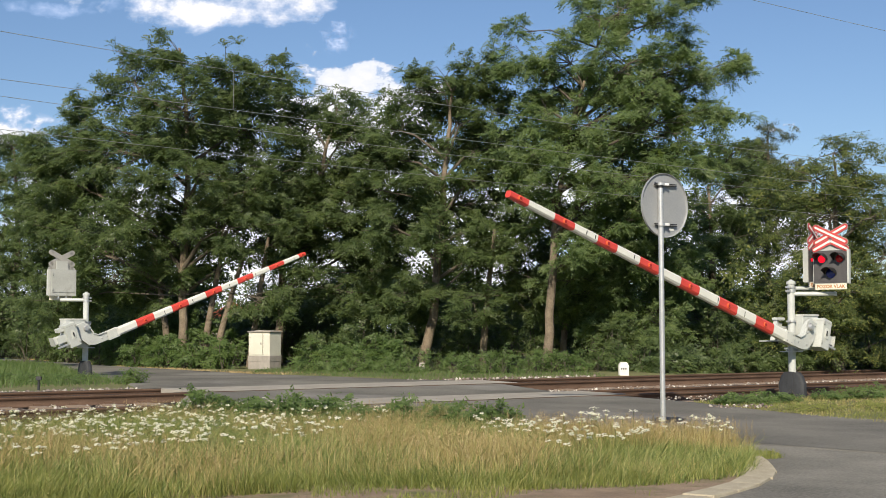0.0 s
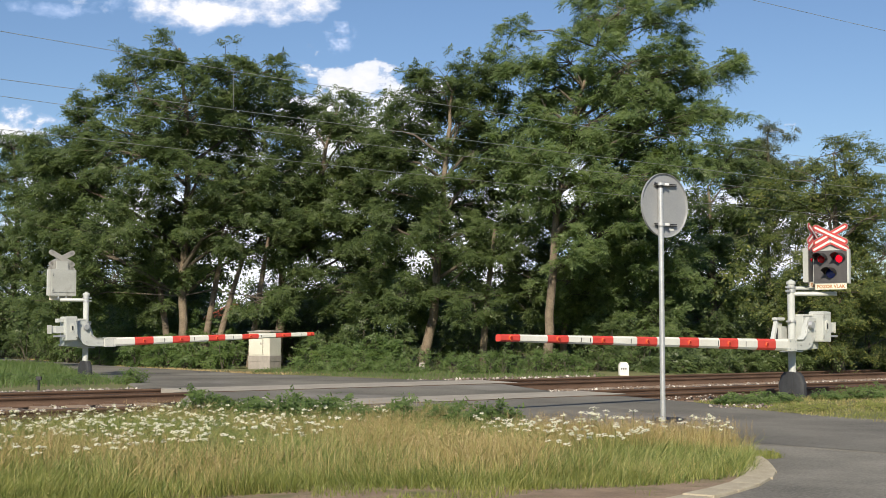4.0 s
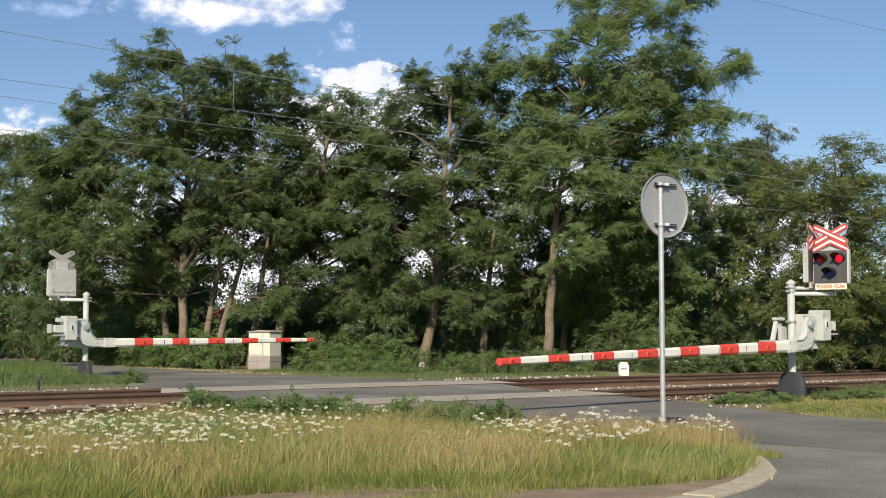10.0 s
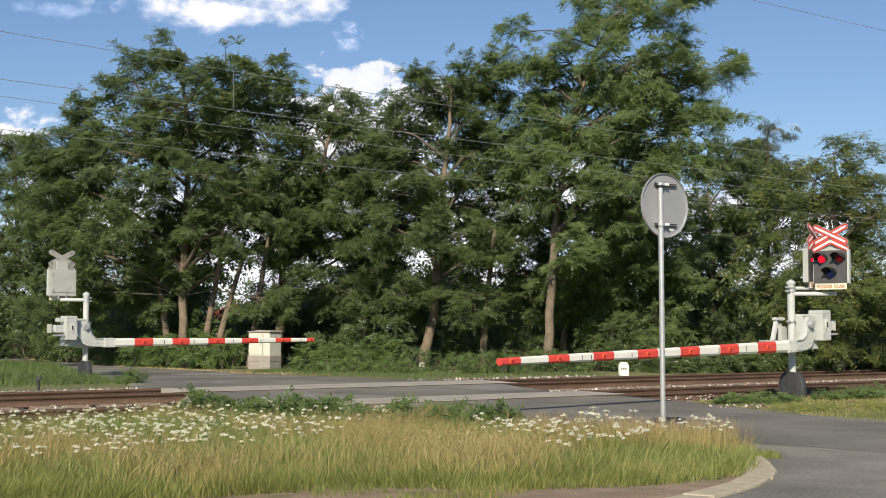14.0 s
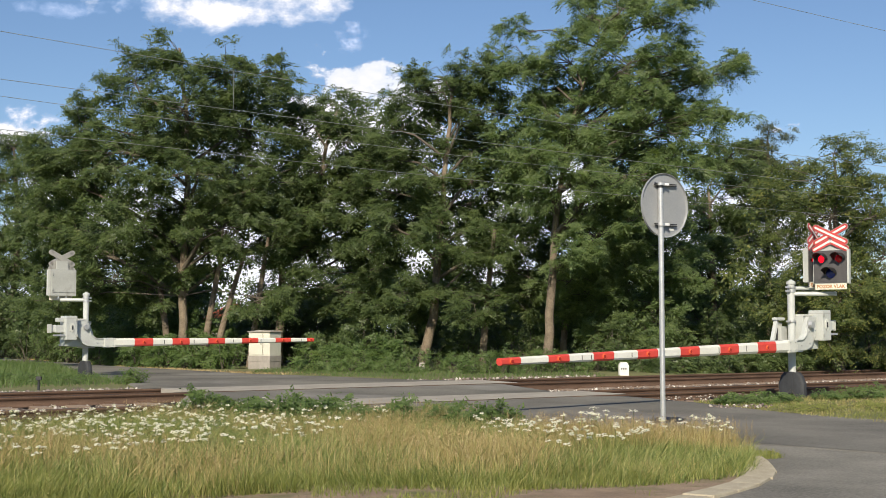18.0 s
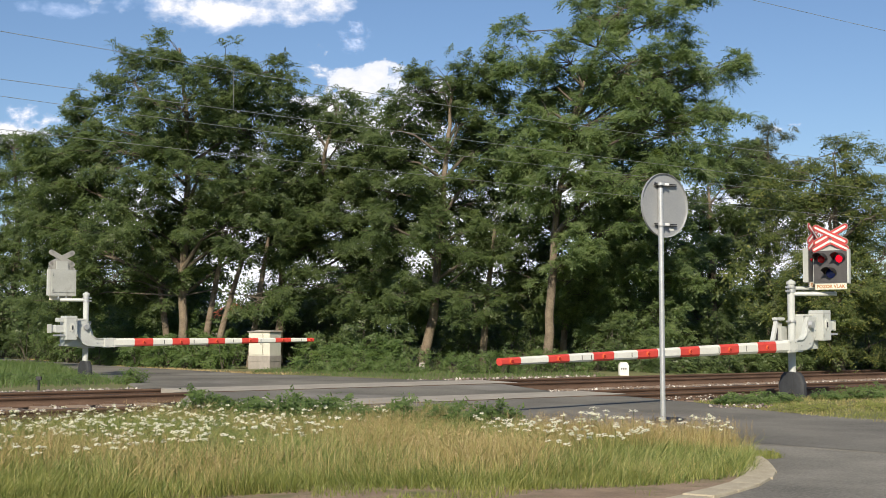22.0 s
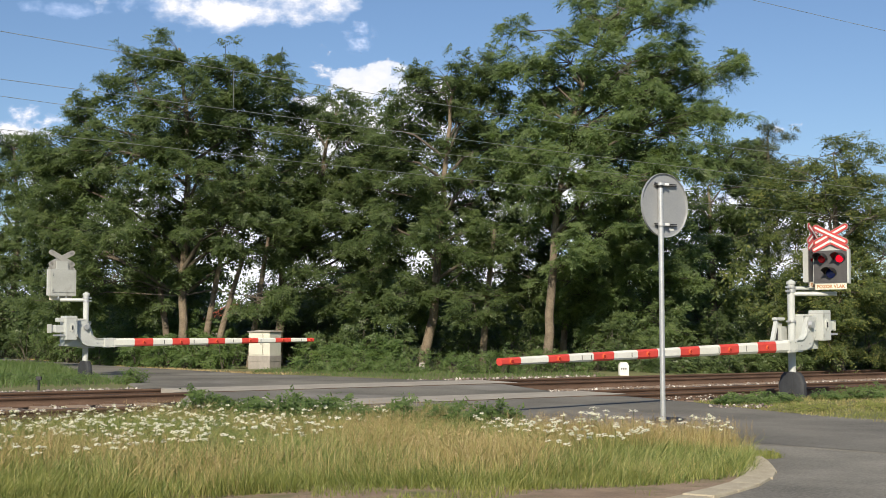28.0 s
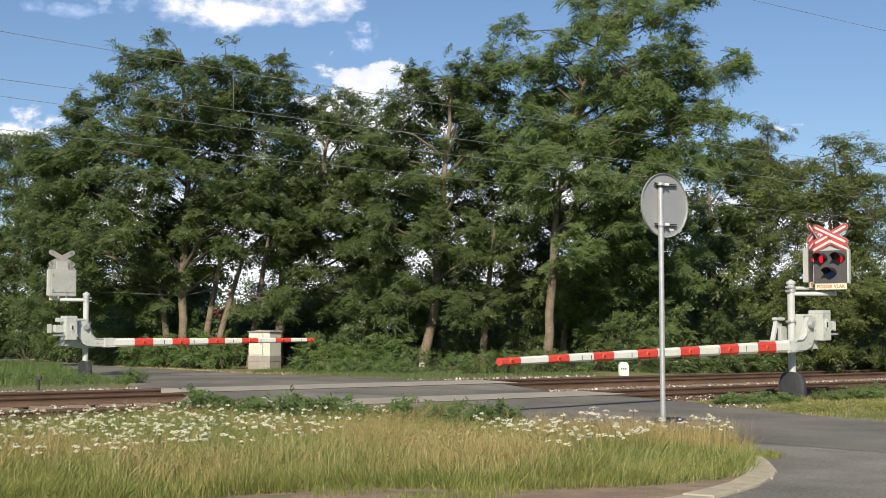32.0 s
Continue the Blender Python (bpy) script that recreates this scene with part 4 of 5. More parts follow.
def shrub(name, spots, label, leaf, per=9, leaf_l=0.10, leaf_w=0.065, dens=24, reach=0.24, category="shrub"):
    """A bush of many leaf sprays: spots of (dx, dy, height, rx, rz)."""
    x0, y0 = spots[0][0], spots[0][1]
    z0 = land_z(x0, y0)
    ob = empty(name, pose(x0, y0, z0), label, category, "shrubs along the railway")
    ms, stems = [], []
    for (sx, sy, hz, rx, rz) in spots:
        n = max(6, int(dens * rx * rz))
        d = unit(rng.normal(size=(n, 3)))
        cc = d * rng.uniform(0.45, 1.05, n)[:, None] * np.array([rx, rx * 0.7, rz]) + np.array([sx - x0, sy - y0, hz])
        cc[:, 2] = np.maximum(cc[:, 2], 0.06)
        ms.append(tufts(cc, d, per, leaf_l, leaf_w, 3, reach))
        for q in cc[:: max(1, n // 5)]:
            stems.append(tube_path([(sx - x0, sy - y0, 0), (np.array([sx - x0, sy - y0, 0]) * 0.5 + q * 0.5) + rng.normal(size=3) * 0.08, q], [min(0.02, 0.03 * hz), min(0.014, 0.02 * hz), 0.003], 4))
    v, f = stack(ms)
    o = new("foliage", raw_mesh("foliage", v, f, leaf))
    o.parent = ob
    tagged(o, kind="stuff")
    v, f = stack(stems)
    o = new("stem", raw_mesh("stem", v, f, M_BARKDARK))
    o.parent = ob
    tagged(o, kind="stuff")
    return ob

# ------------------------------------------------------------------ trees
tree(-7.98, 40, 0.19, [(0.0, 0, -0.1), (-0.05, 0, 2.96), (0.09, 0, 5.57), (0.0, 0, 8.18), (-0.23, 0, 9.91)], 0.145,
     [(-0.26, 0, 9.78, 0.87, 0.77), (-1.62, 0, 8.87, 1.04, 0.83), (1.3, 0, 9.08, 1.08, 0.83), (2.66, 0, 9.18, 0.73, 0.56), (0.16, -1.2, 7.79, 1.43, 0.93), (-3.3, 0, 7.62, 0.96, 0.73), (-1.84, -1, 6.55, 1.36, 0.85), (1.88, 0.8, 7.52, 1.33, 0.98), (0.38, -1.5, 5.9, 1.59, 0.92), (-3.8, 0.5, 5.8, 1.06, 0.85), (-4.18, 0.6, 6.87, 0.85, 0.71), (-4.68, 0.8, 4.77, 1.06, 0.8), (2.87, 0, 5.74, 1.01, 0.87), (-1.45, -1.2, 4.5, 1.43, 0.84), (1.47, -1, 4.27, 1.44, 0.85), (-0.56, 0.6, 3.16, 1.41, 0.71), (-3.04, 0, 3.65, 1.22, 0.87), (2.81, 0.5, 3.86, 1.06, 0.79), (-2.36, -0.6, 2.59, 1.2, 0.72), (-1.22, 0.8, 2.38, 1.17, 0.64), (2.58, -0.4, 2.08, 1.03, 0.65), (-3.79, -0.4, 1.91, 1.03, 0.69), (1.73, 0.6, 6.16, 1.09, 0.85), (2.06, 0.2, 5.15, 1.05, 0.79), (0.28, 0.8, 5.21, 1.24, 0.8), (-3.26, 0.8, 6.37, 1.06, 0.8), (-1.14, 0.8, 7.43, 1.24, 0.85), (3.61, 1.2, 4.99, 0.9, 0.81), (0.96, 1.5, 5.74, 1.08, 0.81), (0.99, 0.8, 8.32, 1.06, 0.8), (0.21, 1.2, 4.09, 1.25, 0.81), (-1.2, 0.8, 4.1, 0.9, 0.6)],
     "broad dark green locust tree behind the crossing road", M_LEAF, dens=13, stems=((0.5, 1.3, 4.2), (0.85, 1.9, 3.6), (-0.45, -1.0, 3.8), (2.0, 2.6, 4.0)))
tree(-19.6, 59, 0.19, [(0.0, 0, -0.1), (0.26, 0, 5.43), (0.0, 0, 9.53)], 0.2,
     [(-0.13, 0.0, 9.58, 1.41, 0.92), (1.38, -1.15, 7.85, 1.51, 1.14), (-0.76, 0.0, 6.71, 1.93, 1.41), (2.1, -1.44, 5.57, 1.5, 1.12), (0.24, -0.72, 4.35, 2.03, 1.27), (1.8, 0.0, 3.37, 1.54, 1.02), (-2.06, 0.0, 9.02, 1.54, 1.28), (-2.3, 0.0, 4.39, 1.8, 1.54), (0.29, -1.73, 2.44, 1.73, 1.3), (-1.73, -1.44, 1.72, 1.58, 1.15), (2.02, -1.44, 1.72, 1.44, 1.15), (3.46, 0.72, 6.61, 1.3, 1.01)],
     "dark green locust tree at the edge of the grove", M_LEAF, dens=7.5, leaf_l=0.125, leaf_w=0.076, reach=0.37)
tree(-5.27, 41.5, 0.19, [(0.0, 0, -0.1), (0.14, 0, 3.21), (1.23, 0, 5.74), (1.86, 0, 8.26)], 0.15,
     [(1.77, 0, 8.48, 0.94, 0.65), (2.1, -0.6, 7.18, 1.03, 0.8), (0.93, 0.3, 7.68, 0.8, 0.65), (2.83, 0.4, 6.88, 0.66, 0.62), (1.15, 0, 6.28, 0.94, 0.76), (2.6, 0, 5.56, 0.79, 0.65), (1.3, -0.8, 4.58, 1.1, 0.8), (2.45, 0, 3.93, 1.01, 0.76), (0.75, -0.6, 3.0, 1.0, 0.71), (2.16, -0.4, 2.3, 1.07, 0.71), (3.39, 0, 3.03, 0.72, 0.65), (0.44, 0.6, 5.81, 0.82, 0.73), (1.7, 0.8, 5.74, 0.92, 0.74), (0.07, 0.6, 4.52, 0.92, 0.82), (2.63, 0.6, 4.8, 0.92, 0.66), (3.3, 0.3, 7.2, 0.65, 0.55), (3.8, 0.5, 6.2, 0.7, 0.6), (3.6, 0.6, 4.1, 0.85, 0.65), (4.3, 0.9, 5.0, 0.7, 0.55), (2.9, 1.0, 3.3, 0.8, 0.6)],
     "slender locust tree with a narrow green crown", M_LEAF, dens=13)
tree(-0.72, 39.5, 0.19, [(0.0, 0, -0.1), (0.45, 0, 1.56), (0.57, 0, 3.79), (0.82, 0, 6.37), (1.0, 0, 8.43)], 0.17,
     [(-0.12, 0, 8.43, 0.69, 0.58), (0.82, 0, 8.86, 0.89, 0.55), (1.82, 0, 9.29, 0.76, 0.55), (-0.89, 0, 7.31, 0.58, 0.58), (1.21, 0.6, 7.58, 0.91, 0.7), (2.16, 0, 7.91, 0.76, 0.79), (-0.09, -0.5, 5.79, 0.85, 0.61), (1.61, 0, 5.68, 0.93, 0.69), (-0.87, -0.6, 4.26, 0.95, 0.71), (0.65, -1, 3.81, 1.1, 0.75), (2.14, 0.3, 3.29, 1.0, 0.78), (-0.6, -0.5, 2.23, 0.95, 0.68), (1.67, -0.6, 1.89, 1.01, 0.58), (-1.7, -0.8, 1.38, 0.84, 0.57), (1.87, 0.6, 6.71, 0.84, 0.7), (0.65, 0.8, 7.0, 0.88, 0.63), (0.65, 0.8, 4.9, 0.96, 0.63), (2.2, 0.8, 4.4, 0.8, 0.65), (1.7, 1.2, 5.2, 0.8, 0.6), (3.2, 1.0, 4.0, 0.7, 0.6), (-0.9, 0.2, 6.4, 0.75, 0.55), (-1.5, 0.4, 5.5, 0.7, 0.55), (3.5, 1.2, 3.1, 0.9, 0.7), (3.6, 1.2, 2.2, 0.9, 0.6)],
     "open-crowned locust tree with pale bare limbs", M_LEAF, dens=13, stems=((1.9, 2.3, 4.2),))
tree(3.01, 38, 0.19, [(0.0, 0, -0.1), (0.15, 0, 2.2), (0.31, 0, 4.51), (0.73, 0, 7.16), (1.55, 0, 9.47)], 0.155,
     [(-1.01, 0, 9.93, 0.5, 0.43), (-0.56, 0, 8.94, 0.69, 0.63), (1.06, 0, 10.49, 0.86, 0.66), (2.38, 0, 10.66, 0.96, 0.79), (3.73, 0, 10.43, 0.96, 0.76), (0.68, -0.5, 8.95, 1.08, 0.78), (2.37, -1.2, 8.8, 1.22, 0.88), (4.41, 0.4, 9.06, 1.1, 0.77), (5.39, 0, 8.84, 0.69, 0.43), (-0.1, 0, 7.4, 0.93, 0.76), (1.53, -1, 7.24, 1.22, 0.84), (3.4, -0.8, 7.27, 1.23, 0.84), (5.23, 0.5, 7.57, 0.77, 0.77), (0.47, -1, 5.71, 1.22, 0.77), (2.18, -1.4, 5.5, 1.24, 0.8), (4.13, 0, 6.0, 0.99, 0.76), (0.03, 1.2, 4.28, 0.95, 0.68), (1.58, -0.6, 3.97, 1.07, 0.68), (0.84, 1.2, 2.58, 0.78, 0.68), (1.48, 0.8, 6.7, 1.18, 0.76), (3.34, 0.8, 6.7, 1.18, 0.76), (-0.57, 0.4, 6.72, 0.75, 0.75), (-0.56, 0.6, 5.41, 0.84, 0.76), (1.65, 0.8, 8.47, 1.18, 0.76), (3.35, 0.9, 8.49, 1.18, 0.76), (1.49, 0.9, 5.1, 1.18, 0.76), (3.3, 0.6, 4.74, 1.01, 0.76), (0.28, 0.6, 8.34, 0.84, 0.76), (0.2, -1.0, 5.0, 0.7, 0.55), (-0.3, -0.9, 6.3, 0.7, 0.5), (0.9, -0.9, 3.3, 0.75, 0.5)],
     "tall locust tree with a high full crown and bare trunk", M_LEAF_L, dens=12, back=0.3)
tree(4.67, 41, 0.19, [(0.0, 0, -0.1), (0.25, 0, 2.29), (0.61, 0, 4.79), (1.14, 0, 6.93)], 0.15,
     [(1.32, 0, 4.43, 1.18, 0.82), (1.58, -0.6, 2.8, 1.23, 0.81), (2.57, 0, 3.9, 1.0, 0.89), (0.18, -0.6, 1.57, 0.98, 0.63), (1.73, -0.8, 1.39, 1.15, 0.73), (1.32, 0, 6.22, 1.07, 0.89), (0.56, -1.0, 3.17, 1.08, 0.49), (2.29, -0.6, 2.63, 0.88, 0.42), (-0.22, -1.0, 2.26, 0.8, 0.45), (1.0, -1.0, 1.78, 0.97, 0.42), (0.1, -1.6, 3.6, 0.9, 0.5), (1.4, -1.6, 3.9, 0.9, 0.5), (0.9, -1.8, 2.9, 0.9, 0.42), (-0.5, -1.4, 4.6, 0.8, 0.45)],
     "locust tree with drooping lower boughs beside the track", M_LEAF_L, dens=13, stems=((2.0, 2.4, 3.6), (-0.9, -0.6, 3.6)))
tree(9.77, 47, 0.19, [(0.0, 0, -0.1), (0.0, 0, 3.71), (-0.14, 0, 6.36)], 0.16,
     [(-0.25, 0, 5.75, 1.27, 1.02), (0.78, 0, 4.52, 1.14, 1.02), (-0.65, 0, 3.5, 1.23, 1.02), (0.57, 0, 2.48, 1.23, 0.92), (-0.45, 0, 1.26, 1.43, 0.92), (1.19, 0, 6.36, 0.82, 0.74), (0.78, 0, 7.59, 0.74, 0.61)],
     "thin grey-green tree standing farther back", M_LEAF, dens=12)
tree(12.57, 50, 0.19, [(0.0, 0, -0.1), (-0.04, 0, 4.75), (0.0, 0, 8.66)], 0.16,
     [(0.0, 0, 8.66, 0.7, 0.43), (-0.43, 0, 7.68, 0.96, 0.57), (0.65, 0, 7.36, 1.0, 0.57), (-0.7, 0, 6.38, 1.09, 0.61), (0.83, 0, 5.84, 1.13, 0.65), (-0.26, 0, 4.75, 1.3, 0.87)],
     "dark pine tree rising behind the grove", M_LEAF_D, dens=13, leaf_l=0.14, leaf_w=0.022, pairs=5, reach=0.2)
tree(11.2, 37, 0.19, [(0.0, 0, -0.1), (-0.03, 0, 2.81), (0.03, 0, 5.71)], 0.16,
     [(0.03, 0, 6.16, 0.74, 0.51), (-0.64, 0, 5.39, 0.87, 0.71), (0.84, 0, 5.77, 0.84, 0.61), (-0.26, -0.6, 4.29, 1.2, 0.79), (1.22, 0, 4.42, 0.93, 0.88), (-1.24, 0.3, 3.31, 0.94, 0.89), (-0.71, -0.8, 2.46, 1.26, 0.82), (0.88, -0.5, 2.47, 1.21, 0.95), (-1.55, -0.4, 1.36, 1.02, 0.8), (-0.24, -0.8, 1.04, 1.26, 0.71), (1.77, 0, 3.29, 0.97, 1.29), (1.45, 0, 0.88, 1.13, 0.72)],
     "broadleaf tree with yellowing leaves near the barrier", M_LEAF_Y, dens=13, leaf_l=0.085, leaf_w=0.055, pairs=3)


def house():
    ob = empty("house", pose(-10.6, 66, 0.1, 0, 0, 8), "distant house with a red tiled roof behind the trees", "house")
    part("wall", box(2.6, 3, 1.9, (0, 0, 0.95)), M_BLOCKS, ob, "grey rendered walls")
    part("roof", prism([(-1.5, 1.8), (1.5, 1.8), (1.5, 1.9), (0, 2.7), (-1.5, 1.9)], -1.8, 1.8), M_TILES, ob, "red tiled roof")


M_TILES = surface("roof_tiles", (0.17, 0.04, 0.022), (0.30, 0.075, 0.04), 2, 14, 0.85)
house()

# darker woodland behind
for i, (x, y) in enumerate(((-26, 50), (-19, 53), (-12, 50), (-6, 54), (0, 51), (5, 55), (10, 51), (15, 54), (21, 50), (27, 47))):
    h = rng.uniform(3.2, 4.4) if x < 3 else rng.uniform(3.0, 4.2)
    lobes = [(rng.uniform(-2.6, 2.6), rng.uniform(-1, 1), rng.uniform(1.2, h), rng.uniform(1.2, 1.7), rng.uniform(0.8, 1.2)) for _ in range(7)]
    tree(x, y, 0.17, [(0, 0, -0.1), (0.2, 0, h * 0.5), (0.1, 0, h)], 0.14, lobes, "dense dark green tree in the woodland behind", M_LEAF, dens=9, per=6, leaf_l=0.2, leaf_w=0.09, pairs=2, reach=0.4, back=0)


def distant_woods():
    """A low belt of woodland that closes the view under the crowns."""
    n = 1300
    c = np.stack([rng.uniform(-48, 48, n), rng.uniform(70, 80, n), np.zeros(n)], 1)
    top = 3.3 + 0.7 * np.sin(c[:, 0] * 0.35) + 0.7 * np.sin(c[:, 0] * 0.9 + 1.0)
    c[:, 2] = rng.uniform(0.1, 1.0, n) * top
    v, f = tufts(c, np.tile([0, 0, 0.3], (n, 1)), 7, 0.42, 0.2, 2, 0.8)
    tagged(new("distant_woods", raw_mesh("distant_woods", v, f, M_LEAF)), "low dark belt of woodland far behind the trees", "woods", kind="stuff")


distant_woods()

# ------------------------------------------------------------------ shrubs
def hedge(name, a, b, n, h, label, leaf, depth=0.8, **kw):
    for i in range(n):
        w = (i + 0.5) / n
        x, y = a[0] + (b[0] - a[0]) * w, a[1] + (b[1] - a[1]) * w
        step = math.hypot(b[0] - a[0], b[1] - a[1]) / n
        spots = []
        for k in range(4):
            hh = h * rng.uniform(0.7, 1.25)
            spots.append((x + rng.uniform(-0.5, 0.5) * step, y + rng.uniform(-depth, depth), hh * 0.5, step * rng.uniform(0.4, 0.6), hh * 0.5))
        shrub(name, spots, label, leaf, **kw)


hedge("shrub", (-26, 62), (-17.0, 57.0), 5, 2.4, "bright green leafy bush along the road", M_LEAF_B)
hedge("shrub", (-16.5, 54.0), (-12.0, 45.5), 6, 2.2, "bright green leafy bush along the road", M_LEAF_B)
hedge("shrub", (-11.6, 44.5), (-6.6, 40.2), 6, 1.7, "bright green leafy bush along the road", M_LEAF_B)
hedge("shrub", (-11.6, 42.9), (-6.3, 37.9), 10, 0.95, "low leafy green bush at the road edge", M_LEAF_B, 0.35)
hedge("shrub", (-4.2, 38.4), (-0.9, 37.4), 5, 0.8, "low leafy green bush at the road edge", M_LEAF_B, 0.35)
hedge("shrub", (-15.0, 47.0), (-2.0, 44.0), 8, 2.3, "dark green undergrowth below the trees", M_LEAF)
hedge("shrub", (-4.4, 39.5), (-0.8, 38.6), 4, 1.35, "green bush at the foot of the trees", M_LEAF)
hedge("shrub", (-3.0, 47.5), (11.0, 48.5), 9, 2.5, "dark green undergrowth below the trees", M_LEAF)
hedge("shrub", (-0.5, 41.5), (9.0, 42.5), 6, 1.8, "dark green undergrowth below the trees", M_LEAF)
hedge("shrub", (4.2, 38.6), (6.0, 39.4), 2, 1.4, "green bush at the foot of the trees", M_LEAF)
hedge("shrub", (9.5, 40.5), (20.0, 46.0), 8, 2.2, "dark green bush behind the rails", M_LEAF)
hedge("shrub", (9.0, 36.5), (17.0, 42.5), 6, 1.5, "dark green bush behind the rails", M_LEAF)
hedge("shrub", (4.2, 36.0), (10.5, 38.5), 8, 0.8, "low dark green bush at the foot of the bank", M_LEAF, 0.7)
hedge("shrub", (5.4, 34.9), (9.0, 36.4), 6, 0.45, "low dark green bush at the foot of the bank", M_LEAF, 0.4)
hedge("shrub", (9.5, 36.0), (18.0, 42.6), 8, 0.6, "low dark green bush at the foot of the bank", M_LEAF, 0.5)
hedge("weed_clump", (-3.9, 36.0), (-0.6, 34.6), 7, 0.28, "low leafy weeds beside the road", M_LEAF_B, 0.6, per=7, leaf_l=0.065, leaf_w=0.03, reach=0.14, dens=40, category="weeds")
hedge("weed_clump", (-3.4, 36.4), (6.0, 36.2), 9, 0.55, "low green nettles and weeds beside the track", M_LEAF_B, 0.9, per=7, leaf_l=0.065, leaf_w=0.03, reach=0.14, dens=34, category="weeds")
hedge("weed_clump", (0.2, 33.6), (4.0, 35.2), 8, 0.55, "low green nettles and weeds beside the track", M_LEAF_B, 0.5, per=7, leaf_l=0.065, leaf_w=0.03, reach=0.14, dens=34, category="weeds")
hedge("weed_clump", (4.6, 21.6), (6.0, 22.9), 5, 0.11, "low dark green creeping weeds below the barrier", M_LEAF_B, 0.35, per=7, leaf_l=0.05, leaf_w=0.028, dens=110, reach=0.09, category="weeds")
hedge("weed_clump", (6.8, 23.3), (8.6, 24.6), 4, 0.17, "leafy green weeds beside the barrier base", M_LEAF_B, 0.3, per=7, leaf_l=0.05, leaf_w=0.028, dens=80, reach=0.09, category="weeds")
hedge("weed_clump", (5.3, 20.4), (8.6, 21.8), 6, 0.05, "flat green weeds in the mown verge", M_VERGE, 0.8, per=7, leaf_l=0.035, leaf_w=0.018, dens=110, reach=0.07, category="weeds")
hedge("weed_clump", (-3.3, 16.7), (0.9, 14.8), 15, 0.40, "low dark green weeds at the back of the meadow", M_LEAF_B, 0.4, per=10, leaf_l=0.055, leaf_w=0.03, dens=230, reach=0.10, category="weeds")

for a, b in (((-4.6, 12.4), (-1.2, 12.6)), ((-4.8, 13.8), (-0.8, 14.2)), ((-4.0, 15.2), (-1.0, 15.6))):
    hedge("flower_clump", a, b, 6, 0.24, "feathery green yarrow foliage in the meadow", M_LEAF_B, 0.45, per=8, leaf_l=0.035, leaf_w=0.010, dens=90, reach=0.10, category="meadow plants")
hedge("weed_clump", (-5.95, 26.6), (-6.5, 26.9), 1, 0.26, "leafy green weed at the corner of the road", M_LEAF_B, 0.25, per=8, leaf_l=0.06, leaf_w=0.03, dens=120, reach=0.12, category="weeds")
hedge("weed_clump", (-7.2, 26.8), (-11.5, 29.0), 5, 0.16, "low green weeds in the verge beyond the tracks", M_LEAF_B, 0.8, per=7, leaf_l=0.06, leaf_w=0.025, dens=60, reach=0.12, category="weeds")

hedge("shrub", (-7.1, 46.2), (-5.0, 45.6), 4, 3.3, "tall dark green bush standing behind the trunks", M_LEAF, 0.6)

# ------------------------------------------------------------------ grass
def inside(px, py, poly):
    r = np.zeros(len(px), bool)
    n = len(poly)
    for i in range(n):
        (x1, y1), (x2, y2) = poly[i], poly[(i + 1) % n]
        cross = ((y1 > py) != (y2 > py)) & (px < (x2 - x1) * (py - y1) / (y2 - y1 + 1e-12) + x1)
        r ^= cross
    return r


def scatter(poly, per_m2):
    xs, ys = [p[0] for p in poly], [p[1] for p in poly]
    n = int((max(xs) - min(xs)) * (max(ys) - min(ys)) * per_m2)
    px, py = rng.uniform(min(xs), max(xs), n), rng.uniform(min(ys), max(ys), n)
    k = inside(px, py, poly)
    px, py = px[k], py[k]
    q = -0.598 * px + 0.802 * py
    z = np.interp(q, [a for a, _ in LAND_Z], [b for _, b in LAND_Z])
    return np.stack([px, py, z], 1)


def patch(p, scale, seed=0.0):
    """Soft random field of 0 to 1 over the ground."""
    a = np.sin(p[:, 0] * 1.3 * scale + seed) * np.cos(p[:, 1] * 1.1 * scale + seed * 2) + np.sin(p[:, 0] * 2.9 * scale - p[:, 1] * 2.3 * scale + seed * 3) * 0.6
    return 0.5 + a / 3.2


def blades(p, h, w, lean=0.35, way=None):
    n = len(p)
    a = rng.uniform(0, 2 * math.pi, n)
    side = np.stack([np.cos(a), np.sin(a), np.zeros(n)], 1)
    b = rng.uniform(0, 2 * math.pi, n) if way is None else way + rng.normal(size=n) * 1.0
    l = rng.uniform(0.02, lean, n) * h
    bend = np.stack([np.cos(b) * l, np.sin(b) * l, np.zeros(n)], 1)
    up = np.array([0, 0, 1.0])
    m = p + bend * 0.35 + up * (h * 0.55)[:, None]
    t = p + bend + up * h[:, None]
    hw = side * (w * 0.5)[:, None]
    v = np.stack([p - hw, p + hw, m + hw * 0.8, m - hw * 0.8, t + hw * 0.15, t - hw * 0.15], 1).reshape(-1, 3)
    i = np.arange(n)[:, None] * 6
    f = np.concatenate([i + np.array([0, 1, 2, 3]), i + np.array([3, 2, 4, 5])], 0)
    return v, f


def grass(name, p, h, w, material, label, lean=0.35, category="grass", way=None):
    v, f = blades(p, h, w, lean, way)
    return tagged(new(name, raw_mesh(name, v, f, material)), label, category, kind="stuff")


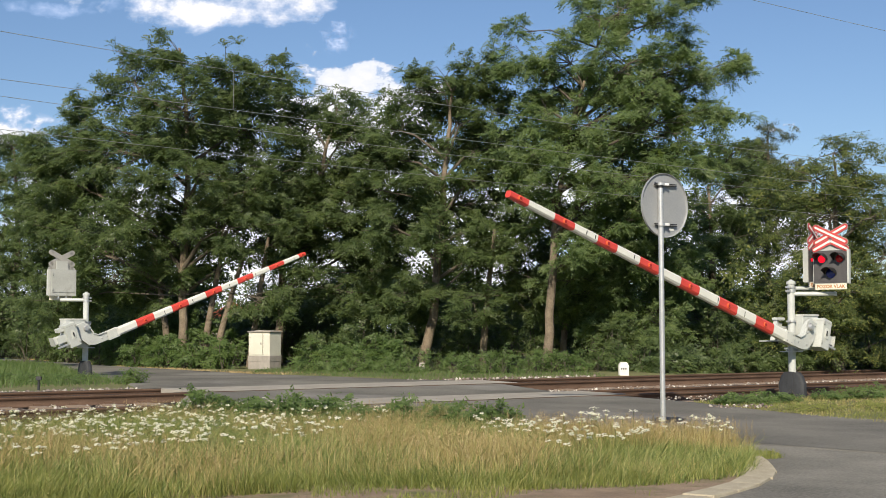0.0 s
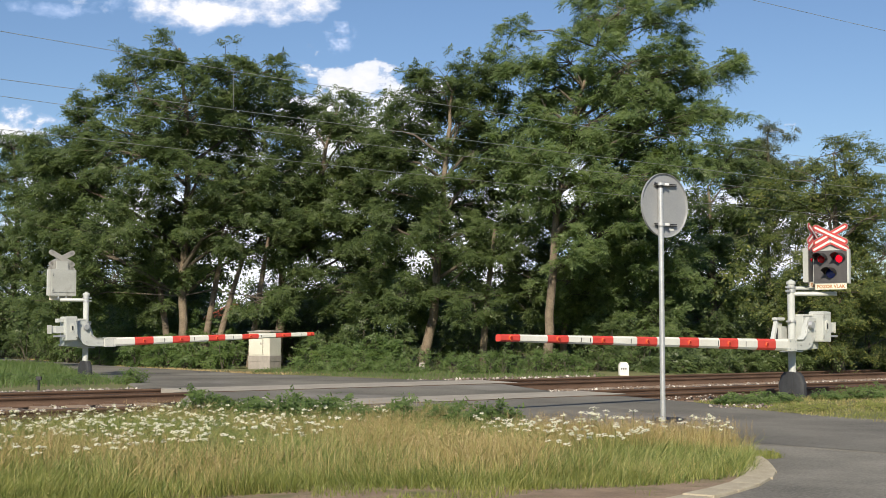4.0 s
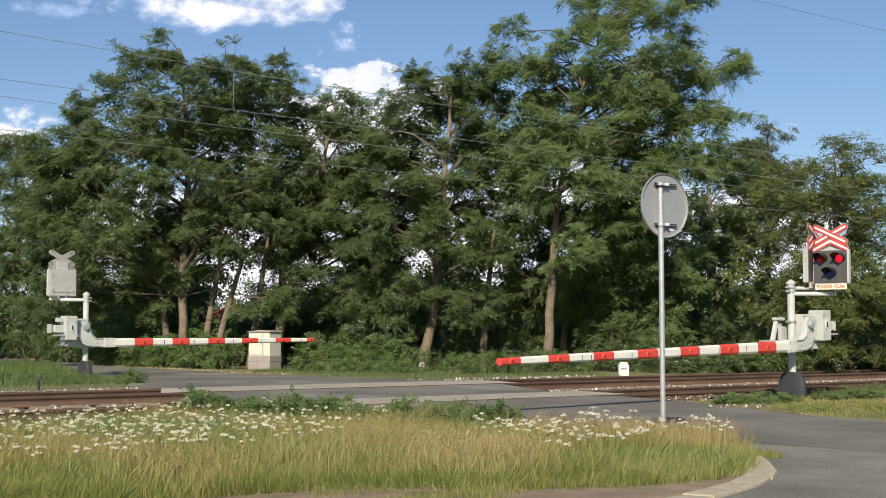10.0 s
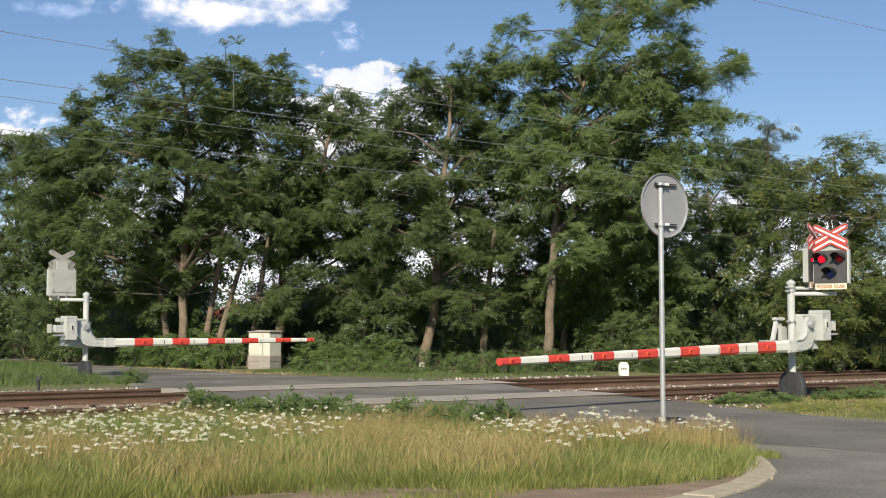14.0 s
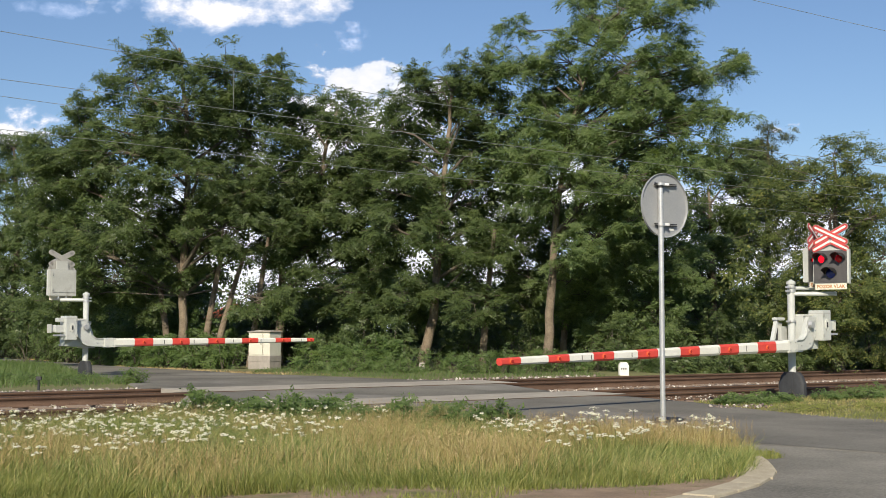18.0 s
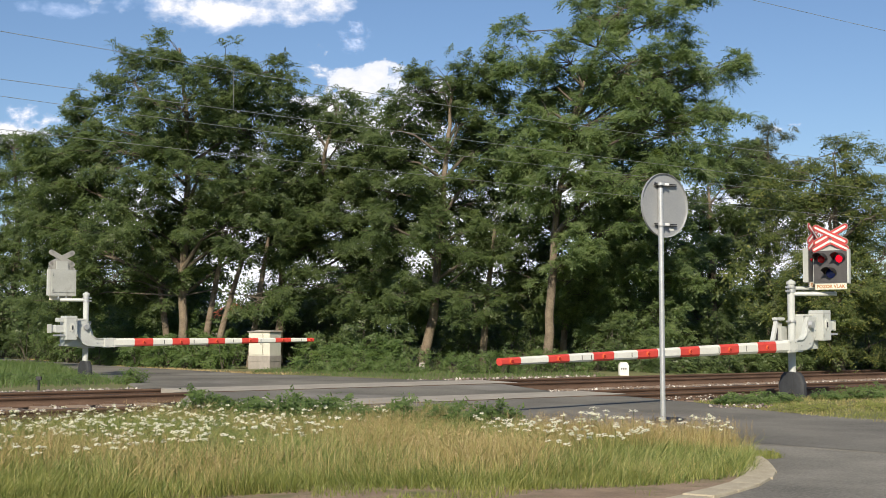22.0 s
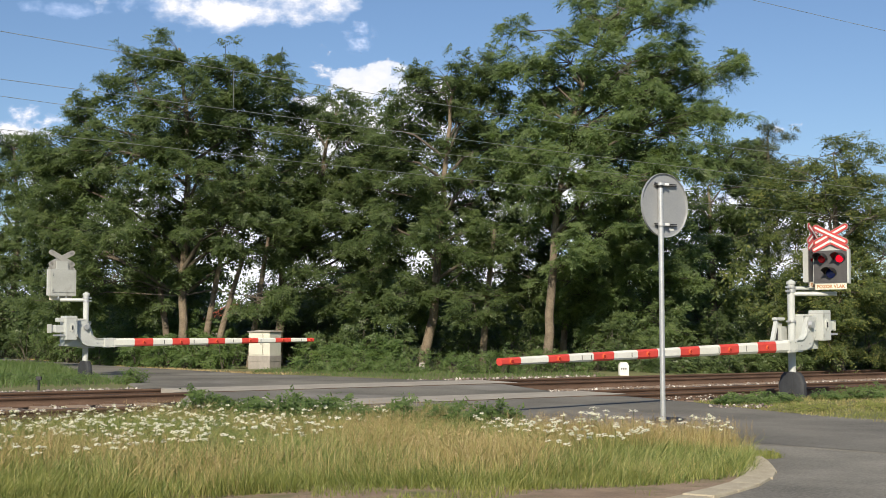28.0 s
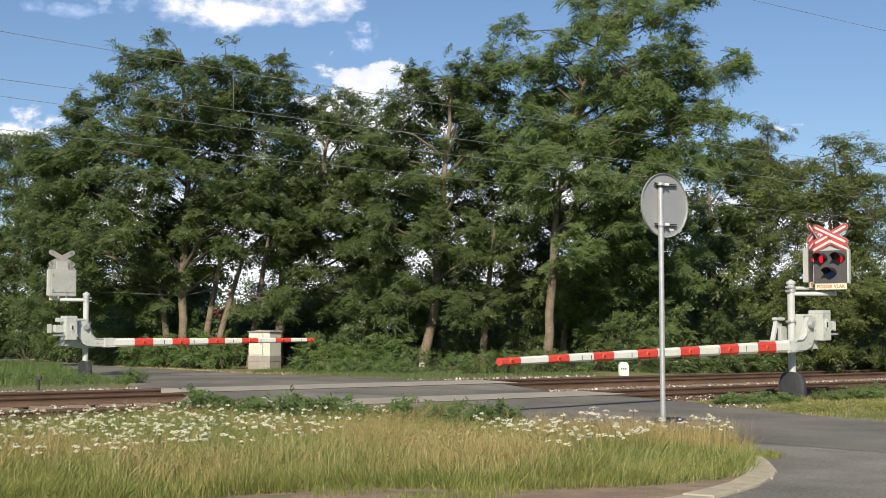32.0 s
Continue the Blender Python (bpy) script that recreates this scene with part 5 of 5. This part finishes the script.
MEADOW = [(3.0, 12.7), (2.75, 11.5), (2.5, 10.95), (2.1, 10.5), (1.6, 10.25), (1.0, 10.05), (0.2, 9.95), (-0.6, 10.05), (-1.2, 9.8), (-1.9, 9.4), (-3.0, 9.1), (-6.5, 9.1), (-6.6, 13.2), (-4.6, 15.2), (-3.5, 16.7), (-3.0, 17.7), (-2.5, 17.9), (-0.4, 16.6), (1.4, 14.9), (2.9, 14.2), (3.17, 13.3)]
def tussocks(poly, per_m2, blades_each, size):
    """Blade feet gathered in tussocks, with the way that each blade leans."""
    c = scatter(poly, per_m2)
    c = np.repeat(c, blades_each, 0)
    off = rng.normal(size=(len(c), 2)) * size
    wind = 1.6 * patch(c, 0.9, 6.0) - 0.3
    p = c.copy()
    p[:, :2] += off
    way = np.arctan2(off[:, 1] + 0.5 * size * np.sin(wind * 4), off[:, 0] + 0.9 * size * np.cos(wind * 2))
    keep = inside(p[:, 0], p[:, 1], poly)
    return p[keep], way[keep]


def front_fall(p):
    """Lower grass towards the worn path."""
    return np.clip((p[:, 1] - np.where(p[:, 0] < -1.5, 8.6, 9.45)) / 2.0, 0.22, 1.0) * np.interp(p[:, 0], [-3, 0.0, 1.0, 3.0], [0.85, 0.9, 0.74, 0.52])


p, way = tussocks(MEADOW, 95, 23, 0.07)
dryness = patch(p, 1.3, 1.0) * 0.5 + patch(p, 3.1, 2.0) * 0.25 + rng.uniform(-0.05, 0.46, len(p)) - np.where((p[:, 0] < -1.2) & (p[:, 1] > 11.6), 0.12, 0.0) - np.clip(p[:, 0] * 0.04, 0, 0.06) + np.where(p[:, 0] < -1.2, np.interp(p[:, 1], [9.4, 11.4], [-0.10, 0.0]), 0.0)
tall = front_fall(p) * (0.75 + 0.5 * patch(p, 2.3, 9.0))
k = dryness < 0.70
grass("meadow_grass", p[k], rng.uniform(0.12, 0.34, k.sum()) * tall[k], rng.uniform(0.0035, 0.0075, k.sum()), M_GRASS, "long green meadow grass on the traffic island", 1.25, way=way[k])
k = (dryness >= 0.70) & (p[:, 1] > np.where(p[:, 0] < -1.2, 9.3, 10.5))
grass("dry_grass", p[k], rng.uniform(0.2, 0.42, k.sum()) * tall[k], rng.uniform(0.0025, 0.0055, k.sum()), M_DRY, "straw-coloured dry grass stalks on the traffic island", 1.0, way=way[k])
p, way = tussocks([(2.7, 11.6), (2.3, 10.75), (1.6, 10.25), (1.0, 10.05), (0.2, 9.95), (-0.6, 10.05), (-1.2, 9.8), (-1.6, 9.6), (-1.9, 9.8), (-1.5, 10.4), (0.4, 10.9), (1.6, 11.4)], 90, 26, 0.06)
grass("edge_grass", p, rng.uniform(0.03, 0.14, len(p)) * (0.6 + 0.8 * patch(p, 3.0, 4.0)), rng.uniform(0.004, 0.009, len(p)), M_VERGE, "fresh green short grass at the edge of the path", 1.3, way=way)
VERGE_R = [(6.0, 17.3), (5.75, 18.2), (5.25, 19.5), (4.65, 20.5), (4.3, 21.95), (4.2, 22.6), (5.2, 23.9), (9.0, 26.9), (11.5, 28.7), (11.5, 17), (8.3, 15.0)]
p = scatter(VERGE_R, 420)
grass("verge_grass", p, rng.uniform(0.012, 0.05, len(p)) * (0.5 + patch(p, 1.5, 3.0)), rng.uniform(0.004, 0.008, len(p)), M_VERGE, "short green verge grass below the barrier", 0.8)
k = patch(p, 0.8, 4.0) + rng.uniform(-0.4, 0.4, len(p)) > 0.5
grass("verge_dry_grass", p[k] + 0.01, rng.uniform(0.012, 0.05, k.sum()), rng.uniform(0.004, 0.008, k.sum()), M_DRY, "dry yellow tufts in the verge", 0.8)
VERGE_L = [(-5.9, 26.9), (-6.4, 26.6), (-8.9, 32.6), (-13.2, 44.2), (-17, 49), (-20, 52), (-13, 25), (-9.5, 23.8)]
p = scatter(VERGE_L, 140)
grass("verge_grass", p, rng.uniform(0.05, 0.17, len(p)), rng.uniform(0.008, 0.015, len(p)), M_LEAF_B, "green verge grass beyond the tracks", 0.8)
BANK = [(-0.5, 29.4), (1.4, 29.6), (4.2, 31.9), (3.4, 38.5), (-5.5, 40.5), (-5.0, 33.6)]
p = scatter(BANK, 130)
grass("bank_grass", p, rng.uniform(0.02, 0.09, len(p)), rng.uniform(0.008, 0.015, len(p)), M_LEAF_B, "green grass along the edge of the trees", 0.8)
EDGE = [(-4.9, 33.2), (-10.5, 41.4), (-19.2, 56.3), (-19.6, 58.0), (-10.9, 43.0), (-5.2, 34.6), (-3.0, 33.6), (-2.8, 32.2)]
p = scatter(EDGE, 420)
p = p[patch(p, 0.9, 2.0) + rng.uniform(-0.3, 0.3, len(p)) > 0.52]
grass("roadside_dry_grass", p, rng.uniform(0.01, 0.06, len(p)), rng.uniform(0.010, 0.02, len(p)), M_SEED, "dry brown grass along the road edge", 1.2)


def umbels(p, h, r, label):
    """White flower heads: flat clusters of florets on green stalks."""
    vs, n = [], len(p)
    tops = p + np.stack([rng.normal(size=n) * 0.05, rng.normal(size=n) * 0.05, h], 1)
    florets = 18
    for k in range(florets):
        a = rng.uniform(0, 2 * math.pi, n)
        d = np.sqrt(rng.uniform(0, 1, n)) * r
        c = tops + np.stack([np.cos(a) * d, np.sin(a) * d, rng.normal(size=n) * 0.006 - d * 0.12], 1)
        s = rng.uniform(0.007, 0.013, n)[:, None]
        vs.append(np.stack([c + s * np.array([1, 0, 0.15]), c + s * np.array([0, 1, 0.2]), c + s * np.array([-1, 0, 0.0]), c + s * np.array([0, -1, -0.2])], 1).reshape(-1, 3))
    v = np.concatenate(vs)
    tagged(new("wild_flowers", raw_mesh("wild_flowers", v, np.arange(len(v)).reshape(-1, 4), M_PETAL)), label, "flowers", kind="stuff")
    st, f = blades(p, h, np.full(n, 0.005), 0.08)
    for i, (a, b) in enumerate(((4, 0), (5, 0))):
        st.reshape(-1, 6, 3)[:, a] = tops + np.array([0.002 * (1 - 2 * i), 0, -0.003])
    tagged(new("flower_stalks", raw_mesh("flower_stalks", st, f, M_GRASS)), "thin green flower stalks", "flower stalks", kind="stuff")



def seed_heads(p, h):
    """Feathery seed heads on the taller dry stalks."""
    n = len(p)
    vs = []
    lean = rng.normal(size=(n, 2)) * 0.06
    for k in range(5):
        a = rng.uniform(0, 2 * math.pi, n)
        c = p + np.stack([lean[:, 0], lean[:, 1], h - 0.018 * k], 1)
        w = np.stack([np.cos(a), np.sin(a), np.full(n, 0.9)], 1) * 0.016
        s = np.stack([-np.sin(a), np.cos(a), np.zeros(n)], 1) * 0.0035
        vs.append(np.stack([c, c + w * 0.5 + s, c + w, c + w * 0.5 - s], 1).reshape(-1, 3))
    v = np.concatenate(vs)
    tagged(new("grass_seed_heads", raw_mesh("grass_seed_heads", v, np.arange(len(v)).reshape(-1, 4), M_SEED)), "pinkish straw seed heads on tall dry grass", "grass", kind="stuff")
    st, f = blades(p, h, np.full(n, 0.0028), 0.06)
    st.reshape(-1, 6, 3)[:, 4:6, :2] = (p[:, :2] + lean)[:, None]
    tagged(new("grass_stalks", raw_mesh("grass_stalks", st, f, M_DRY)), "thin straw-coloured grass stalks", "grass", kind="stuff")


q = scatter(MEADOW, 420)
# seed heads stand thickest in the dry patches, thinnest among the flowers
thick = patch(q, 1.3, 1.0) * 0.55 + patch(q, 3.1, 2.0) * 0.3 + rng.uniform(0, 0.35, len(q)) - np.where((q[:, 0] < -1.0) & (q[:, 1] > 11.8), 0.2, 0.0) - np.where(q[:, 0] > 0.8, np.interp(q[:, 1], [11, 13], [0.13, 0.0]), 0.0)
k = (q[:, 1] > np.interp(q[:, 0], [-1.6, -1.4, 1.2, 1.6], [9.8, 10.6, 10.6, 12.6])) & (thick > 0.60)
seed_heads(q[k], rng.uniform(0.2, 0.44, k.sum()) * np.interp(q[k][:, 0], [-3, 0.0, 1.0, 3.0], [0.85, 0.9, 0.78, 0.75]))
STRAW = [(0.9, 13.3), (2.0, 12.75), (2.9, 12.75), (2.95, 13.7), (1.9, 14.1), (1.0, 14.4)]
p, way = tussocks(STRAW, 70, 20, 0.07)
grass("dry_grass", p, rng.uniform(0.16, 0.34, len(p)), rng.uniform(0.003, 0.006, len(p)), M_DRY, "pale straw-coloured grass around the sign pole", 0.8, way=way)
q = scatter(STRAW, 260)
seed_heads(q, rng.uniform(0.2, 0.38, len(q)))
TUFT = [(2.9, 12.9), (3.15, 12.5), (3.32, 12.75), (3.3, 13.2), (3.0, 13.4)]
q = scatter(TUFT, 3000)
grass("grass_tuft", q, rng.uniform(0.02, 0.075, len(q)), rng.uniform(0.004, 0.008, len(q)), M_VERGE, "green tuft of grass at the end of the kerb", 1.0)
FRONT = [(-6.4, 9.1), (-1.9, 9.3), (-1.2, 9.9), (-1.5, 10.5), (-3.0, 10.3), (-6.4, 10.2)]
p, way = tussocks(FRONT, 80, 24, 0.06)
grass("edge_grass", p, rng.uniform(0.04, 0.17, len(p)) * (0.6 + 0.8 * patch(p, 3.0, 4.0)), rng.uniform(0.004, 0.009, len(p)), M_VERGE, "fresh green short grass at the edge of the path", 1.3, way=way)
PATHGRASS = [(-4.2, 9.0), (0.9, 9.0), (1.6, 9.75), (0.8, 10.1), (-0.6, 10.1), (-2.0, 9.5)]
q = scatter(PATHGRASS, 2200)
k = patch(q, 1.8, 5.0) + rng.uniform(-0.12, 0.12, len(q)) > 0.62
grass("path_grass", q[k], rng.uniform(0.02, 0.09, k.sum()), rng.uniform(0.004, 0.008, k.sum()), M_VERGE, "thin green grass on the dirt path", 1.1)
FLOWERS = [(-6.4, 12.7), (-6.0, 10.2), (-3.0, 10.3), (-1.5, 11.6), (-1.0, 12.9), (-0.6, 14.9), (-0.4, 16.4), (-2.6, 17.6), (-4.4, 15.2)]
p = scatter(FLOWERS, 52)
p = p[patch(p, 1.9, 0.7) + rng.uniform(-0.3, 0.3, len(p)) + np.interp(p[:, 1], [10, 12, 14], [-0.1, -0.03, 0.04]) - np.clip(p[:, 0] + 2.4, 0, 2) * 0.12 > 0.50]
umbels(p, rng.uniform(0.24, 0.40, len(p)) - 0.012 * (p[:, 1] - 11), rng.uniform(0.012, 0.036, len(p)), "white yarrow flower heads in the meadow")
p = scatter([(0.6, 11.6), (0.3, 14.3), (1.6, 14.2), (2.9, 13.8), (3.0, 13.2), (2.0, 12.6), (1.7, 11.7), (1.1, 11.2)], 62)
p = p[patch(p, 2.6, 1.7) + rng.uniform(-0.15, 0.15, len(p)) > 0.52]
umbels(p, rng.uniform(0.24, 0.37, len(p)), rng.uniform(0.015, 0.038, len(p)), "white yarrow flower heads beside the sign")
p = scatter([(1.2, 12.6), (2.1, 12.6), (2.1, 13.4), (1.2, 13.4)], 14)
umbels(p, rng.uniform(0.38, 0.5, len(p)), rng.uniform(0.02, 0.05, len(p)), "tall white yarrow flower heads above the grass")


def stones(name, band, n, size, label):
    """Loose ballast stones: squashed tetrahedra-like lumps."""
    q0, q1, s0, s1, z = band
    base = np.array([(1, 0, 0), (0, 1, 0), (-1, 0, 0), (0, -1, 0), (0.3, 0.2, 0.9), (-0.1, -0.3, -0.8)])
    tri = np.array([(0, 1, 4), (1, 2, 4), (2, 3, 4), (3, 0, 4), (1, 0, 5), (2, 1, 5), (3, 2, 5), (0, 3, 5)])
    q, s = rng.uniform(q0, q1, n), rng.uniform(s0, s1, n)
    c = np.stack([-0.598 * q + 0.802 * s, 0.802 * q + 0.598 * s, z + rng.uniform(-0.01, 0.03, n)], 1)
    v = (base[None] * rng.uniform(0.6, 1.3, (n, 6, 1)) * (size * rng.uniform(0.5, 1.2, n))[:, None, None])
    a = rng.uniform(0, 6.28, n)
    ca, sa = np.cos(a)[:, None], np.sin(a)[:, None]
    v = np.stack([v[..., 0] * ca - v[..., 1] * sa, v[..., 0] * sa + v[..., 1] * ca, v[..., 2]], -1) + c[:, None]
    f = (tri[None] + (np.arange(n) * 6)[:, None, None]).reshape(-1, 3)
    tagged(new(name, raw_mesh(name, v.reshape(-1, 3), f, M_STONES)), label, "ballast stones", kind="stuff")


M_STONES = leaf_material("ballast_stone", (0.12, 0.095, 0.078), (0.27, 0.225, 0.195), (0.62, 0.59, 0.54), 0.9, 0.0, 2.0, 0.75)
stones("ballast_stones", (23.2, 24.1, -4, 11.6, 0.12), 1500, 0.052, "pale loose ballast stones beside the far track")
stones("ballast_stones", (18.7, 20.9, 15.8, 40, -0.005), 4200, 0.040, "loose ballast stones between the tracks")
stones("ballast_stones", (18.7, 20.9, 0, 9.5, -0.01), 1200, 0.04, "loose ballast stones between the tracks")
stones("ballast_stones", (15.7, 16.8, 0, 8.9, 0.0), 900, 0.04, "loose ballast stones beside the near track")
stones("ballast_stones", (15.4, 16.6, 16.9, 19.5, 0.05), 110, 0.03, "white loose stones at the road edge")
stones("ballast_stones", (13.75, 14.25, 15.8, 16.9, 0.03), 70, 0.034, "white loose stones at the road edge")
stones("ballast_stones", (23.2, 24.0, 16.5, 22, 0.16), 220, 0.045, "white loose stones at the road edge")

# ------------------------------------------------------------------ sky
CLOUDS = []


def cloud(px, py, wx, wz, dist, seed, cell, edge, top, base, drift, soft=0.16):
    """A drifting cloud, far off."""
    rx, rz = wx * dist / 2300, wz * dist / 2300
    bm = bmesh.new()
    vs = [bm.verts.new((sx * rx * 1.5, 0, sz * rz * 1.5)) for sx, sz in ((-1, -1), (1, -1), (1, 1), (-1, 1))]
    bm.faces.new(vs)
    ob = part("cloud", bm, cloud_material("cloud_vapour", seed, rx, rz, cell * dist / 2300, edge, top, base, soft))
    tagged(ob, "white fair-weather cloud drifting in a blue sky", "cloud", kind="structure")
    ob.visible_shadow = False
    at = ((px - 784) / 2300 * dist, dist, EYE_Z + (592 - py) / 2300 * dist)
    CLOUDS.append((ob, at, drift / 2300 * dist))


WHITE, GREY, BLUEISH = (0.80, 0.81, 0.83), (0.62, 0.68, 0.78), (0.50, 0.62, 0.82)
cloud(385, 0, 260, 50, 2400, 3.1, 110, 0.20, WHITE, BLUEISH, 52, 0.35)
cloud(616, 185, 172, 112, 2800, 11.7, 90, 0.18, WHITE, GREY, 30, 0.13)
cloud(20, 220, 80, 45, 2800, 5.3, 55, 0.22, WHITE, BLUEISH, 18, 0.32)
cloud(600, 52, 40, 45, 2500, 8.9, 30, 0.34, (0.56, 0.66, 0.85), (0.42, 0.56, 0.82), 45, 0.6)
cloud(120, 4, 190, 24, 2600, 4.4, 90, 0.34, (0.50, 0.62, 0.84), (0.36, 0.52, 0.82), 30, 0.6)
cloud(1375, 222, 45, 12, 2800, 2.2, 22, 0.42, (0.8, 0.86, 0.95), BLUEISH, 16, 0.3)
cloud(600, 420, 720, 265, 3400, 21.3, 190, 0.16, (0.84, 0.87, 0.92), BLUEISH, 12, 0.22)
cloud(1265, 425, 270, 125, 3300, 14.2, 110, 0.14, (0.84, 0.87, 0.92), BLUEISH, 12, 0.2)


# ------------------------------------------------------------------ what moves
def motions():
    fall_r = [(0, 16.05), (0.5, 11.0), (1.0, 5.78), (1.5, 0.46), (1.8, -2.4), (2.0, -3.25), (2.2, -2.35), (2.5, -0.22), (3.0, 1.72), (3.5, 1.39), (4.0, 1.1), (4.7, 0.45), (5.2, -0.2), (5.5, -0.43), (5.6, -0.55), (5.8, -1.17), (6.0, -1.77), (6.2, -1.82), (6.5, -1.31), (6.8, -1.05), (7.0, -1.09), (7.2, -1.35), (7.5, -1.47), (8.0, -1.35), (32.0, -1.35)]
    fall_l = [(0, 20.72), (0.5, 15.12), (1.0, 9.78), (1.5, 4.12), (1.8, 0.9), (2.0, -0.25), (2.2, 0.4), (2.5, 1.54), (3.0, 2.43), (3.5, 2.26), (4.2, 1.6), (5.0, 0.7), (5.5, 0.47), (6.0, 0.47), (32.0, 0.47)]
    # each arm turns about an axle a little ahead of its origin
    for arm, piv, ahead, fall in ((arm_r, piv_r, 0.15, fall_r), (arm_l, piv_l, 0.07, fall_l)):
        axle = Matrix.Translation(Vector(piv) + Vector((ahead, 0, 0)))
        walk(arm, [(t, axle @ pose(0, 0, 0, 0, -a, 0) @ Matrix.Translation((-ahead, 0, 0))) for t, a in fall])
    # the flashing lamps turn their lit side in and out, 0.6 s each way
    for lamp, k, x, z in LAMPS:
        rows = []
        for n in range(-12, 44):
            on = 6.7 + 1.2 * (n // 2) + (0.6 if n % 2 else 0.0)
            lit_before = (n % 2 == 1) == (k == 0)
            a0 = 0 if lit_before else 180
            for dt, a in ((-0.05, a0), (-0.02, a0 + 60), (0.02, a0 + 120), (0.05, a0 + 180)):
                if 0.05 < on + dt < 31.95:
                    rows.append((on + dt, a))
        first, last = rows[0][1], rows[-1][1]
        rows = [(0.0, first)] + rows + [(32.0, last)]
        walk(lamp, [(t, pose(x, -0.045, z, 0, 0, a)) for t, a in rows])
    # boughs sway in a light wind
    for i, (b, at, tall) in enumerate(BOUGHS):
        rows = []
        for n in range(0, 22):
            t = n * 32.0 / 21
            a = (math.sin(t * 0.9 + at[0] * 0.7 + i * 0.3) + 0.6 * math.sin(t * 2.1 + i * 1.1)) * 1.3 * tall
            c = math.sin(t * 1.3 + i * 0.8) * 0.9 * tall
            rows.append((t, pose(at[0] + 0.06 * tall * math.sin(t * 0.55 + 0.5 * at[0]), at[1], at[2], c, a, 0)))
        walk(b, rows)
    for ob, at, drift in CLOUDS:
        walk(ob, [(0, pose(*at)), (32.0, pose(at[0] + drift, at[1], at[2]))])


motions()
